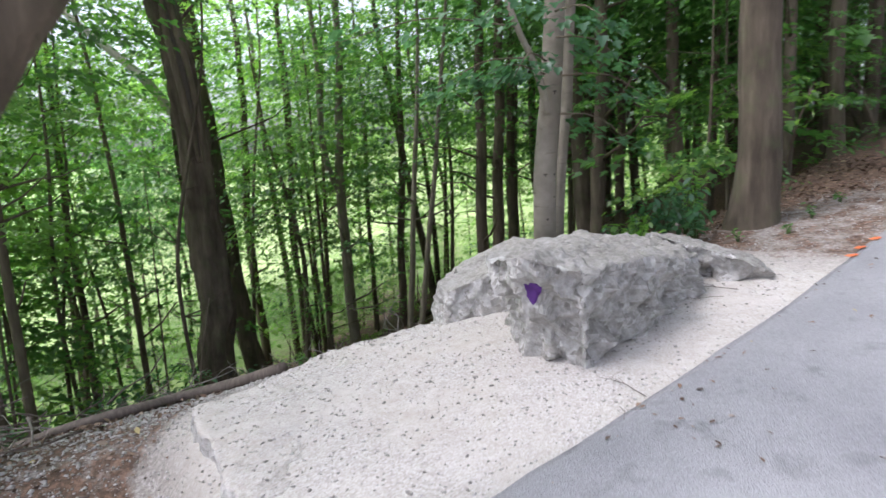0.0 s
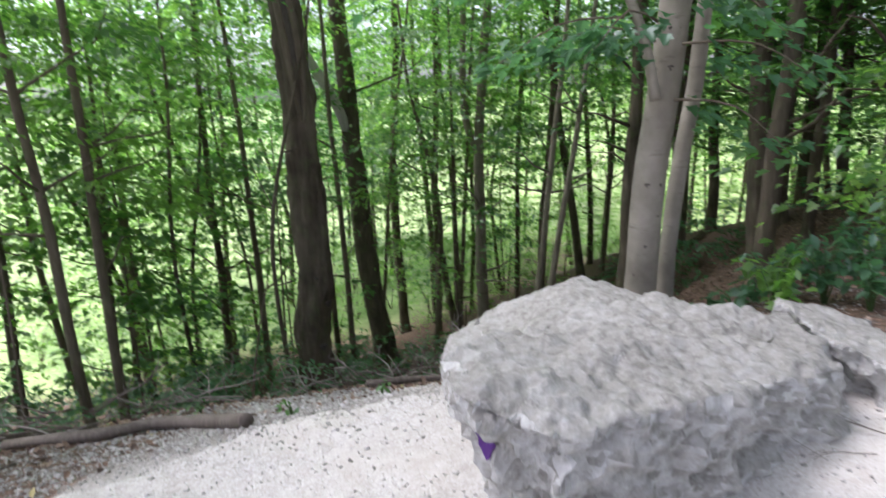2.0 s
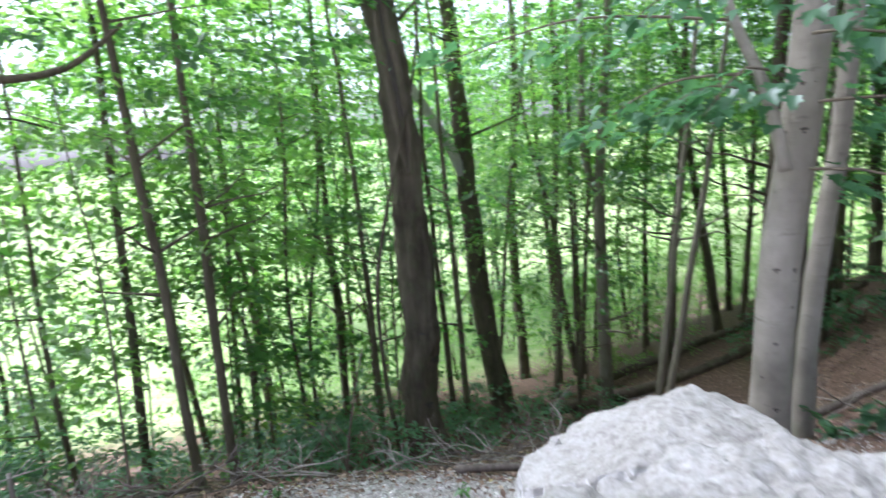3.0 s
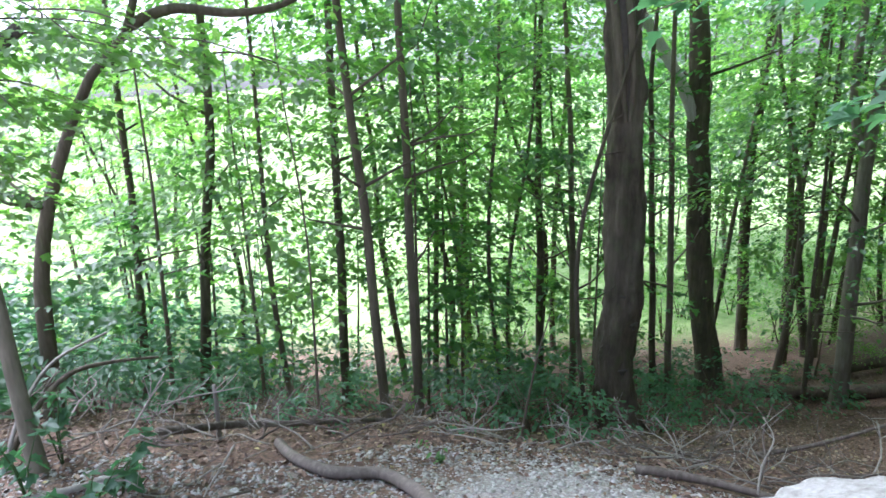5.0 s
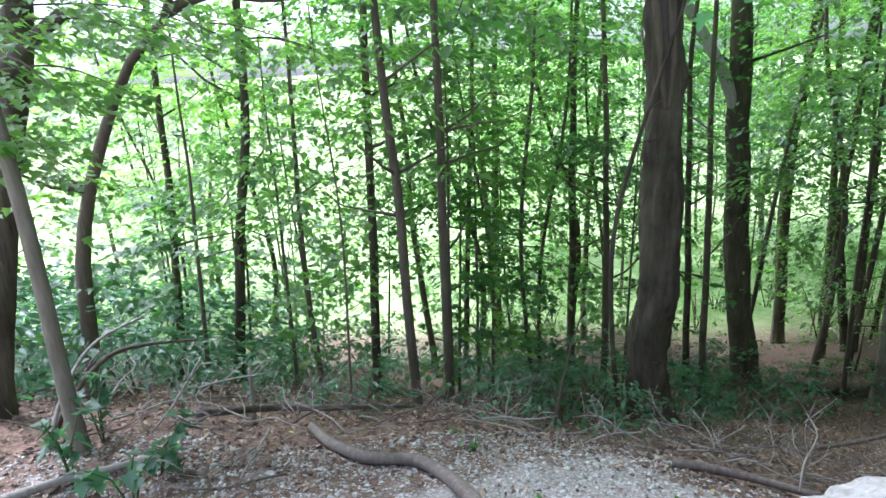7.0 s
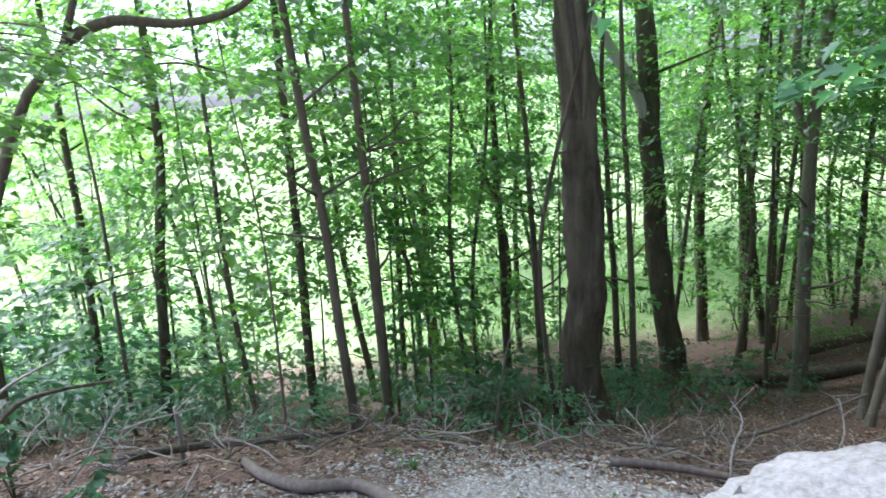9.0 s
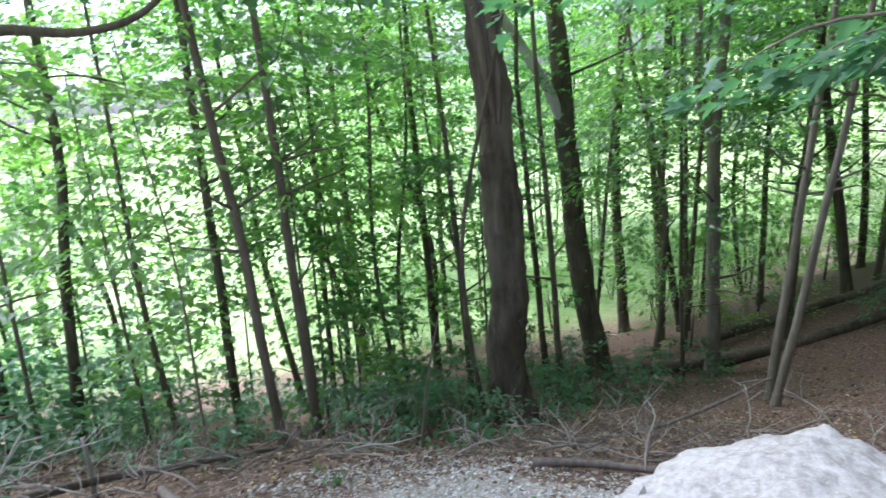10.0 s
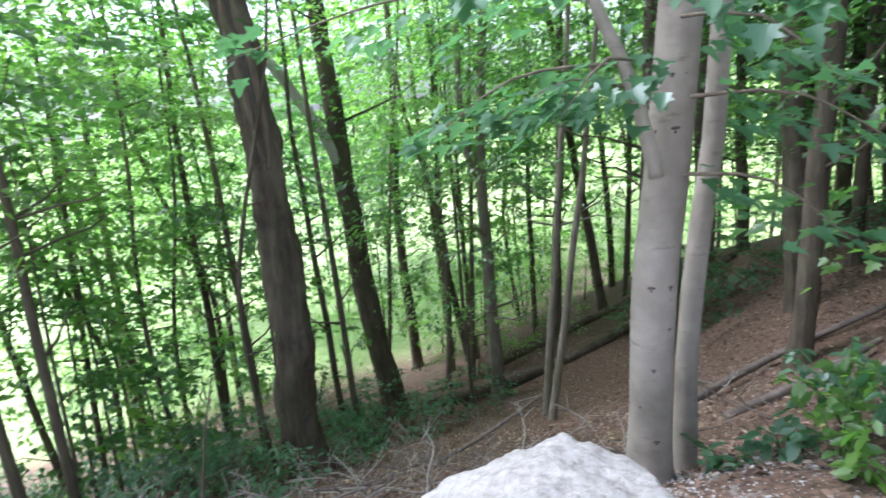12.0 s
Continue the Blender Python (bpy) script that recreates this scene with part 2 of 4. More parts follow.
def spline(nodes, step):
    """Points along a smooth line through the nodes."""
    pts = []
    n = len(nodes)
    for i in range(n - 1):
        p0, p1, p2, p3 = nodes[max(i - 1, 0)], nodes[i], nodes[i + 1], nodes[min(i + 2, n - 1)]
        k = max(1, int((p2 - p1).length / step))
        for j in range(k):
            t = j / k
            pts.append(0.5 * ((2 * p1) + (p2 - p0) * t + (2 * p0 - 5 * p1 + 4 * p2 - p3) * t * t + (3 * p1 - p0 - 3 * p2 + p3) * t ** 3))
    pts.append(nodes[-1].copy())
    return pts


# leaf outlines in their own plane, stem at the origin, tip at y = 1
OVAL = np.array([(0, 0), (0.26, 0.35), (0.20, 0.72), (0, 1.0), (-0.20, 0.72), (-0.26, 0.35)])
MAPLE = np.array([(0, 0), (0.20, 0.02), (0.46, 0.10), (0.34, 0.26), (0.56, 0.50), (0.24, 0.50), (0.20, 0.72), (0, 1.0),
                  (-0.20, 0.72), (-0.24, 0.50), (-0.56, 0.50), (-0.34, 0.26), (-0.46, 0.10), (-0.20, 0.02)])
DIAMOND = np.array([(0, 0), (0.30, 0.45), (0, 1.0), (-0.30, 0.45)])


def leaf_arrays(pos, heading, tilt, roll, size, shape, fold=0.25):
    """Vertices and faces of many leaves: heading about z, tilt downwards of the tip, roll about the midrib."""
    n, k = len(pos), len(shape)
    ch, sh, ct, st, cr, sr = np.cos(heading), np.sin(heading), np.cos(tilt), np.sin(tilt), np.cos(roll), np.sin(roll)
    fwd = np.stack([ch * ct, sh * ct, -st], 1)
    side0 = np.stack([-sh, ch, np.zeros(n)], 1)
    up0 = np.cross(fwd, side0)
    side = side0 * cr[:, None] + up0 * sr[:, None]
    up = np.cross(fwd, side)
    x, y = shape[:, 0][None, :, None], shape[:, 1][None, :, None]
    v = pos[:, None, :] + size[:, None, None] * (side[:, None, :] * x + fwd[:, None, :] * y + up[:, None, :] * (fold * np.abs(x) - 0.18 * y * y))
    verts = v.reshape(-1, 3)
    half = k // 2
    a = list(range(0, half + 1))
    b = [half] + list(range(half + 1, k)) + [0]
    base = (np.arange(n) * k)[:, None]
    loops = np.concatenate([base + np.array(a)[None], base + np.array(b)[None]], 1).ravel()
    lens = np.tile([len(a), len(b)], n)
    return verts, lens, loops


def spray_cloud(rng, centres, reach, per, size, shape, droop=0.16, flat=0.05, spread=None):
    """Leaves set along flat fanning twigs that start at the centres. Returns the arrays."""
    n = len(centres)
    az = rng.uniform(0, 2 * np.pi, n) if spread is None else spread
    t = rng.uniform(0.1, 1.0, (n, per))
    fan = rng.normal(0, 0.42, (n, per)) * np.sqrt(t)
    ang = az[:, None] + fan
    r = reach * t * rng.uniform(0.7, 1.15, (n, 1))
    pos = np.stack([centres[:, 0:1] + r * np.cos(ang), centres[:, 1:2] + r * np.sin(ang),
                    centres[:, 2:3] - droop * r * t + rng.normal(0, flat, (n, per)) * reach * 0.5], 2).reshape(-1, 3)
    m = n * per
    heading = ang.ravel() + rng.normal(0, 0.7, m)
    return leaf_arrays(pos, heading, rng.normal(0.22, 0.25, m), rng.normal(0, 0.3, m), size * rng.uniform(0.6, 1.25, m), shape)


def thing(name, x, y, z, label, category, group="", kind=""):
    e = new(name)
    e.location = (x, y, z)
    e.empty_display_size = 0.2
    return tagged(e, label, category, group, kind)


# ---- ground ----
def build_ground():
    def axis(lo, hi, near_lo, near_hi, fine, coarse):
        vals, v = [], lo
        while v < hi:
            vals.append(v)
            d = max(near_lo - v, v - near_hi, 0)
            v += fine + min(d * 0.12, coarse)
        vals.append(hi)
        return vals
    xs = axis(-700, 700, -7, 4.5, 0.055, 60)
    ys = axis(-700, 900, -0.5, 9.5, 0.055, 60)
    verts = np.array([(x, y, rough_z(x, y) if -60 < x < 60 and -60 < y < 90 else ground_z(x, y)) for y in ys for x in xs])
    far = np.maximum(np.hypot(verts[:, 0], verts[:, 1]) - 60, 0)
    verts[:, 2] = np.where(far > 0, -4.5 + np.clip(verts[:, 2] + 4.5, -3, 3) * np.exp(-far / 40), verts[:, 2])
    nx, ny = len(xs), len(ys)
    i, j = np.meshgrid(np.arange(nx - 1), np.arange(ny - 1))
    a = (j * nx + i).ravel()
    loops = np.stack([a, a + 1, a + nx + 1, a + nx], 1).ravel()
    ob = from_arrays("ground", verts, np.full(len(a), 4), loops, GRAVEL, smooth=True)
    s = -0.6 * verts[:, 0] + 0.8 * verts[:, 1] - 3.5
    lip = 0.70 + 1.45 * np.exp(-((0.8 * verts[:, 0] + 0.6 * verts[:, 1] - 1.9) / 1.2) ** 2) + 0.12 * np.sin(verts[:, 0] * 7)
    litter = np.clip((s - lip) * 0.9 + 0.5, 0, 1)
    bankside = np.clip((verts[:, 1] - 0.15 * verts[:, 0] - 5.0) * 0.9 + 0.2, 0, 1) * (verts[:, 0] > 0.3)
    litter = np.maximum(litter, bankside)
    litter = np.maximum(litter, 0.58 * np.clip((-verts[:, 0] - 1.45) * 4, 0, 1) * np.clip((s + 1.2) * 2, 0, 1))
    litter = np.maximum(litter, 0.64 * np.clip((verts[:, 1] - 4.6) * 3, 0, 1) * (verts[:, 0] > 0.9) * (verts[:, 0] < 2.2))
    litter = np.maximum(litter, 0.52 * np.clip((verts[:, 0] + verts[:, 1] - 6.2) * 1.3, 0, 1) * (verts[:, 0] > 1.2))
    ob.data.attributes.new("litter", "FLOAT", "POINT").data.foreach_set("value", litter.astype(np.float32))
    coarse = 0.92 * np.clip((s + 0.05) * 2.5, 0, 1)
    coarse = np.maximum(coarse, 0.85 * np.clip((verts[:, 0] + verts[:, 1] - 6.1) * 1.1, 0, 1) * (verts[:, 0] > 1.0))
    coarse = np.maximum(coarse, 0.8 * np.clip((-verts[:, 0] - 0.6 - 0.57 * (verts[:, 1] - 1.9)) * 4, 0, 1))
    ob.data.attributes.new("coarse", "FLOAT", "POINT").data.foreach_set("value", coarse.astype(np.float32))
    grass = np.clip((s - 13.5) / 3, 0, 1) * np.clip((-verts[:, 0] - 3) / 4, 0, 1)
    grass = np.maximum(grass, np.clip((s - 24) / 5, 0, 1))
    ob.data.attributes.new("grass", "FLOAT", "POINT").data.foreach_set("value", grass.astype(np.float32))
    tagged(ob, "pale gravel shoulder falling away to brown leaf litter and a meadow", "ground", kind="structure")


build_ground()


def road_edge(y):
    """x of the asphalt's edge beside the shoulder."""
    return 0.19 + (y - 2.2) * 1.17 + 0.03 * noise.noise((y * 2.1, 0.4, 9.0)) + 0.012 * noise.noise((y * 9, 2.4, 9.0))


def build_road():
    bm = bmesh.new()
    rows = []
    y = -40.0
    while y < 30:
        x0 = road_edge(y)
        row = [bm.verts.new((x0 + d, y - d * 0.8, ground_z(x0 + d, y - d * 0.8) + h)) for d, h in ((0, -0.03), (0.01, 0.012), (0.05, 0.02), (0.5, 0.022), (1.0, 0.022), (1.6, 0.022), (2.4, 0.022), (3.2, 0.02), (3.25, -0.03))]
        rows.append(row)
        y += 0.05 if -2 < y < 7 else 0.5
    for a, b in zip(rows, rows[1:]):
        for k in range(len(a) - 1):
            bm.faces.new((a[k], a[k + 1], b[k + 1], b[k]))
    ob = part("path", bm, ASPHALT)
    tagged(ob, "grey asphalt footpath with a ragged gravel edge", "path", kind="structure")


build_road()


# ---- rocks ----
def rock(name, foot, upper, low, label, chip=0.05, seed=0.0, skirt=0.0, dusty=None, crest=None):
    """A quarried block: foot is its outline at the ground, upper the (x, y, z) of its upper edge, corner by corner."""
    bm = bmesh.new()
    n = len(foot)
    lo = [bm.verts.new((x, y, low)) for x, y in foot]
    up = [bm.verts.new(p) for p in upper]
    for k in range(n):
        bm.faces.new((lo[k], lo[(k + 1) % n], up[(k + 1) % n], up[k]))
    bm.faces.new(list(reversed(lo)))
    top = bm.verts.new(crest or (sum(p[0] for p in upper) / n, sum(p[1] for p in upper) / n, sum(p[2] for p in upper) / n + 0.02))
    for k in range(n):
        bm.faces.new((up[k], up[(k + 1) % n], top))
    bmesh.ops.triangulate(bm, faces=bm.faces[:])
    bmesh.ops.recalc_face_normals(bm, faces=bm.faces[:])
    for _ in range(7):
        long = [e for e in bm.edges if e.calc_length() > 0.03]
        if not long:
            break
        bmesh.ops.subdivide_edges(bm, edges=long, cuts=1, use_grid_fill=False)
        bmesh.ops.triangulate(bm, faces=[f for f in bm.faces if len(f.verts) > 3])
    bmesh.ops.smooth_vert(bm, verts=bm.verts[:], factor=0.5, use_axis_x=True, use_axis_y=True, use_axis_z=True)
    bm.normal_update()
    moved = []
    for v in bm.verts:
        p = v.co
        q = p * 3.2 + Vector((seed, seed * 2, 0))
        side = 1.0 - 0.7 * max(0.0, v.normal.z)
        facet = noise.voronoi(p * 6.0 + Vector((seed, 0, 0)))[0]
        slab = noise.voronoi(p * 3.0 + Vector((0, seed, 2)))[0]
        ridge = 0.5 - abs(noise.noise(p * 8 + Vector((seed, 3, 1))))
        d = chip * 0.9 * noise.noise(q) + chip * 1.7 * side * (slab[1] - slab[0] - 0.25) - chip * 1.1 * side * (facet[0] - 0.35) + chip * 1.2 * side * ridge + chip * 0.6 * side * noise.noise(p * 13 + Vector((seed, 1, 4))) + chip * 0.5 * side * noise.noise(q * 3.1) + chip * 0.45 * noise.noise(p * 19) + chip * 0.22 * noise.noise(p * 45)
        moved.append(p + v.normal * d)
    for v, p in zip(bm.verts, moved):
        v.co = p
    ob = part(name, bm, dusty or STONE)
    ob.data.materials.append(STONE_SIDE_LIFTED)
    for p in ob.data.polygons:
        # steep faces take the lightened stone, evening out the light between top and sides
        p.material_index = 1 if p.normal.z < 0.40 + 0.2 * noise.noise(Vector(p.center) * 5) else 0
        p.use_smooth = p.material_index == 0
    return tagged(ob, label, "rock" if name == "flat_rock" else "boulder")


boulder = rock("boulder", [(0.42, 3.50), (0.52, 3.30), (0.62, 3.11), (1.15, 3.66), (1.58, 4.12), (1.50, 4.60), (0.85, 4.50), (0.40, 3.95)],
               [(0.17, 3.40, 0.56), (0.36, 3.06, 0.60), (0.62, 3.04, 0.52), (1.13, 3.60, 0.45), (1.54, 4.10, 0.34), (1.42, 4.52, 0.38), (0.84, 4.42, 0.50), (0.31, 3.93, 0.44)],
               -0.10, "rough grey limestone boulder with a purple painted blaze", 0.055, 1.7)
rock("boulder", [(-0.20, 4.45), (-0.12, 4.14), (0.40, 4.10), (1.05, 4.55), (1.00, 5.08), (0.50, 5.26), (-0.06, 4.98)],
     [(-0.12, 4.47, 0.21), (-0.05, 4.25, 0.18), (0.40, 4.25, 0.36), (0.92, 4.60, 0.36), (0.82, 4.96, 0.30), (0.49, 5.05, 0.38), (0.04, 4.84, 0.24)],
     -0.45, "grey limestone boulder leaning behind the larger block", 0.032, 5.1, crest=(0.46, 4.80, 0.42))
rock("boulder", [(1.50, 4.50), (1.80, 4.25), (1.95, 4.16), (1.98, 4.25), (1.78, 4.72), (1.42, 4.82)],
     [(1.46, 4.38, 0.40), (1.76, 4.10, 0.32), (2.02, 4.05, 0.19), (2.05, 4.20, 0.20), (1.78, 4.70, 0.33), (1.42, 4.80, 0.40)],
     0.02, "low wedge of pale limestone sunk in the gravel", 0.04, 8.3)
slab_rock = rock("flat_rock", [(-1.42, 3.17), (-1.14, 3.46), (-0.88, 3.90), (-0.56, 4.10), (-0.25, 4.30), (0.10, 4.25), (0.15, 3.4), (-0.2, 2.65), (-0.55, 1.95), (-0.80, 2.16), (-0.96, 2.42)],
     [(-1.37, 3.18, -0.06), (-1.11, 3.42, -0.06), (-0.86, 3.86, -0.06), (-0.55, 4.05, -0.04), (-0.24, 4.25, -0.02), (0.10, 4.20, -0.04), (0.12, 3.4, -0.06), (-0.2, 2.68, -0.10), (-0.55, 2.02, -0.13), (-0.80, 2.20, -0.06), (-0.93, 2.44, -0.06)],
     -0.6, "flat slab of limestone dusted with pale gravel", 0.020, 12.0, dusty=GRAVEL)


def blaze():
    """A ragged dab of paint laid on the boulder's face."""
    bm = bmesh.new()
    out = Vector((-0.16, -0.80, 0.58)).normalized()
    u = Vector((0, 0, 1)).cross(out).normalized()
    w = out.cross(u)
    c = Vector((0.37, 3.03, 0.535)) + out * 0.5
    n = 36
    rings = []
    flat = boulder.ray_cast(c, -out)[1]
    for f in (1.0, 0.86, 0.72, 0.58, 0.44, 0.30, 0.15):
        ring = []
        for k in range(n):
            a = 2 * math.pi * k / n
            r = f * 0.047 * (1 + 0.18 * math.sin(3 * a + 0.5) + 0.25 * noise.noise((math.cos(a) * 3, math.sin(a) * 3, 2)))
            ok, loc, nor, _ = boulder.ray_cast(c + u * math.cos(a) * r + w * math.sin(a) * r * 1.1, -out)
            dip = max(-0.06, min(0.06, (loc - flat).dot(out)))
            ring.append(bm.verts.new(loc + out * (dip - (loc - flat).dot(out) + 0.007)))
        rings.append(ring)
    ok, loc, nor, _ = boulder.ray_cast(c, -out)
    mid = bm.verts.new(loc + out * 0.007)
    for a, b in zip(rings, rings[1:]):
        for k in range(n):
            bm.faces.new((a[k], a[(k + 1) % n], b[(k + 1) % n], b[k]))
    for k in range(n):
        bm.faces.new((rings[-1][k], rings[-1][(k + 1) % n], mid))
    part("paint_mark", bm, PURPLE, boulder, "purple painted blaze")


blaze()

# ---- foliage meshes, shared by the trees ----


def crown_mesh(seed, rx, rz, sprays, per, reach, size, shape, mat, hollow=0.35):
    r = np.random.default_rng(seed)
    pts = []
    while len(pts) < sprays:
        p = r.uniform(-1, 1, 3)
        d = np.linalg.norm(p)
        if d < 1 and d > hollow * r.random() and noise.noise((p[0] * 2.2 + seed, p[1] * 2.2, p[2] * 2.6)) > -0.10:
            pts.append((p[0] * rx, p[1] * rx, round(p[2] * 6) / 6 * rz + r.normal(0, 0.05)))
    c = np.array(pts)
    az = np.arctan2(c[:, 1], c[:, 0]) + r.normal(0, 0.7, len(c))
    return from_arrays("crown", *spray_cloud(r, c, reach, per, size, shape, spread=az), mat, parent=False)


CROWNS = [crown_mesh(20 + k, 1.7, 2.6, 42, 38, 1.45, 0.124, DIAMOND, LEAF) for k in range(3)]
# same crowns in the paler green, mostly for trees beyond the slope
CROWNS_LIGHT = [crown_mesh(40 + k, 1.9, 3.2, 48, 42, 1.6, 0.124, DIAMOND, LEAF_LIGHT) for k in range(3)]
SAPLINGS = [crown_mesh(50 + k, 0.5, 1.5, 11, 34, 1.25, 0.11, MAPLE, LEAF_LIGHT if k % 2 else LEAF, 0.0) for k in range(4)]
SHRUBS = [crown_mesh(60 + k, 0.75, 0.42, 40, 16, 0.42, 0.08, OVAL, LEAF_BLUE, 0.1) for k in range(3)]
# coarse crowns above the view, added only to shade what lies below
SHADE_TOPS = [crown_mesh(80 + k, 3.0, 2.6, 110, 18, 1.3, 0.34, DIAMOND, LEAF) for k in range(2)]


def crown_at(parent, mesh, x, y, z, turn, size):
    ob = new("crown", mesh)
    ob.parent = parent
    ob.location, ob.rotation_euler, ob.scale = (x, y, z), (0, 0, turn), (size, size, size)
    return ob


# ---- trees ----
trunk_rows = {}
trunk_rows["A"] = (-3.48, 9.14, -2.98, 0.484, [(-0.02, -0.02, 2.08), (-0.02, -0.02, 3.81), (-0.06, -0.02, 5.24)])
trunk_rows["B"] = (-4.40, 13.53, -4.95, 0.437, [(-0.23, -0.10, 2.75), (-0.32, -0.15, 5.23), (-0.40, -0.17, 7.44)])
trunk_rows["C"] = (-5.26, 16.92, -4.56, 0.257, [(-0.09, -0.04, 3.60), (0.17, 0.07, 7.17)])
trunk_rows["L1"] = (-4.85, 6.47, -2.01, 0.113, [(-0.02, -0.03, 2.18), (-0.06, -0.09, 3.24), (-0.08, -0.12, 4.33)])
trunk_rows["L2"] = (-4.94, 7.02, -2.22, 0.113, [(0.02, 0.03, 2.47), (0.05, 0.05, 4.55)])
trunk_rows["L3"] = (-6.54, 6.99, -2.61, 0.131, [(0.07, 0.11, 2.63), (0.11, 0.19, 4.88)])
trunk_rows["L4"] = (-7.80, 5.50, -2.51, 0.146, [(0.11, 0.31, 2.39), (0.18, 0.53, 3.86)])
trunk_rows["L6"] = (-8.49, 4.93, -2.54, 0.116, [(0.05, 0.18, 2.01), (0.07, 0.26, 3.47)])
trunk_rows["P"] = (-5.54, 3.37, -1.14, 0.145, [(0.02, 0.15, 1.32), (0.06, 0.42, 2.23), (0.11, 0.79, 2.99), (0.14, 1.11, 3.33)])
trunk_rows["Q"] = (-3.47, 2.98, -0.48, 0.096, [(-0.00, -0.02, 1.05), (-0.00, -0.03, 1.85), (-0.00, -0.05, 2.31)])
trunk_rows["R"] = (-4.50, 2.59, -0.58, 0.226, [(0.00, 0.40, 1.73), (0.01, 0.69, 2.80)])
trunk_rows["M"] = (-9.82, 12.47, -4.55, 0.191, [(0.02, 0.02, 2.64), (0.07, 0.08, 5.63)])
trunk_rows["N"] = (-7.72, 9.63, -3.67, 0.105, [(0.11, 0.13, 2.65), (0.22, 0.25, 5.02)])
trunk_rows["O"] = (-8.04, 9.23, -3.64, 0.125, [(-0.15, -0.21, 2.44), (-0.17, -0.24, 4.10)])
trunk_rows["S"] = (-6.99, 11.78, -3.99, 0.157, [(-0.00, 0.00, 2.70), (0.03, 0.02, 5.24)])
trunk_rows["U"] = (-5.52, 10.84, -3.64, 0.116, [(0.01, 0.00, 2.78), (-0.05, -0.04, 5.68)])
trunk_rows["V"] = (-4.89, 12.39, -3.90, 0.122, [(-0.08, -0.05, 3.36), (-0.16, -0.10, 5.19)])
trunk_rows["V2"] = (-4.40, 12.00, -3.50, 0.116, [(-0.02, -0.01, 2.59), (-0.08, -0.04, 4.36)])
trunk_rows["W"] = (-4.63, 17.72, -4.44, 0.188, [(-0.13, -0.04, 3.32), (-0.25, -0.09, 5.64)])
trunk_rows["X"] = (-3.56, 16.39, -4.29, 0.113, [(-0.04, -0.01, 2.30), (-0.02, 0.00, 3.51)])
trunk_rows["s1"] = (-7.35, 6.56, -2.71, 0.083, [(-0.03, -0.06, 2.04), (-0.00, 0.00, 3.82)])
trunk_rows["s2"] = (-4.11, 5.20, -1.32, 0.026, [(0.03, 0.06, 1.70), (0.00, 0.00, 2.92)])
trunk_rows["s3"] = (-2.77, 6.44, -1.33, 0.030, [(0.12, 0.11, 0.65), (0.21, 0.19, 1.06)])
trunk_rows["D"] = (-2.36, 13.99, -4.16, 0.244, [(-0.02, -0.01, 3.08), (0.02, 0.01, 4.54), (0.21, 0.06, 7.12)])
trunk_rows["E1"] = (-1.06, 12.13, -2.93, 0.126, [(0.32, 0.06, 2.62), (0.64, 0.12, 5.53)])
trunk_rows["E2"] = (-0.89, 11.66, -3.24, 0.112, [(0.52, 0.10, 3.19), (0.94, 0.17, 5.96)])
trunk_rows["F"] = (-0.61, 16.66, -3.12, 0.199, [(-0.46, -0.04, 3.44), (-0.86, -0.08, 6.52)])
trunk_rows["G"] = (0.78, 5.64, -0.24, 0.191, [(0.07, 0.00, 1.04), (0.18, 0.01, 2.21)])
trunk_rows["G2"] = (0.94, 5.89, -0.25, 0.104, [(0.02, -0.00, 0.58), (0.09, -0.00, 1.26), (0.15, -0.00, 1.64), (0.19, -0.01, 2.22)])
trunk_rows["h1"] = (2.35, 11.55, -0.54, 0.297, [(-0.16, 0.02, 3.22)])
trunk_rows["h2"] = (3.12, 14.46, -0.26, 0.253, [(-0.05, 0.01, 2.74)])
trunk_rows["h3"] = (2.17, 16.60, -0.76, 0.221, [(-0.02, 0.00, 3.51)])
trunk_rows["h4"] = (-2.30, 17.39, -3.49, 0.135, [(0.06, 0.01, 3.04), (0.18, 0.04, 5.89)])
trunk_rows["h5"] = (-3.96, 15.86, -3.99, 0.127, [(0.05, 0.02, 2.99), (0.27, 0.10, 6.53)])
trunk_rows["h6"] = (-4.91, 14.37, -4.49, 0.095, [(0.51, 0.25, 4.93), (0.93, 0.44, 7.46)])
trunk_rows["h7"] = (-3.28, 15.26, -3.98, 0.110, [(0.36, 0.11, 4.78), (0.53, 0.17, 6.93)])
trunk_rows["H"] = (2.52, 5.50, 0.29, 0.324, [(0.06, -0.02, 1.77)])
trunk_rows["j1"] = (0.44, 12.06, -1.27, 0.234, [(0.26, -0.01, 4.75)])
trunk_rows["j2"] = (0.78, 13.04, -1.17, 0.253, [(0.36, -0.02, 4.82)])
trunk_rows["j3"] = (1.22, 14.02, -1.05, 0.222, [(0.22, -0.02, 4.87)])
trunk_rows["j4"] = (-1.41, 14.99, -3.05, 0.190, [(0.47, 0.05, 6.06)])
trunk_rows["j5"] = (2.09, 9.86, -0.50, 0.223, [(0.25, -0.06, 3.43)])
trunk_rows["j6"] = (3.21, 12.67, -0.45, 0.176, [(0.18, -0.04, 3.84)])
trunk_rows["j7"] = (3.84, 11.45, 0.12, 0.196, [(0.04, -0.01, 3.01)])
trunk_rows["j8"] = (4.01, 10.32, 0.11, 0.142, [(0.13, -0.05, 2.76)])
trunk_rows["j9"] = (4.07, 8.11, 0.21, 0.140, [(0.06, -0.03, 2.23)])
trunk_rows["j10"] = (4.55, 7.85, 0.59, 0.168, [(0.00, 0.00, 1.78)])


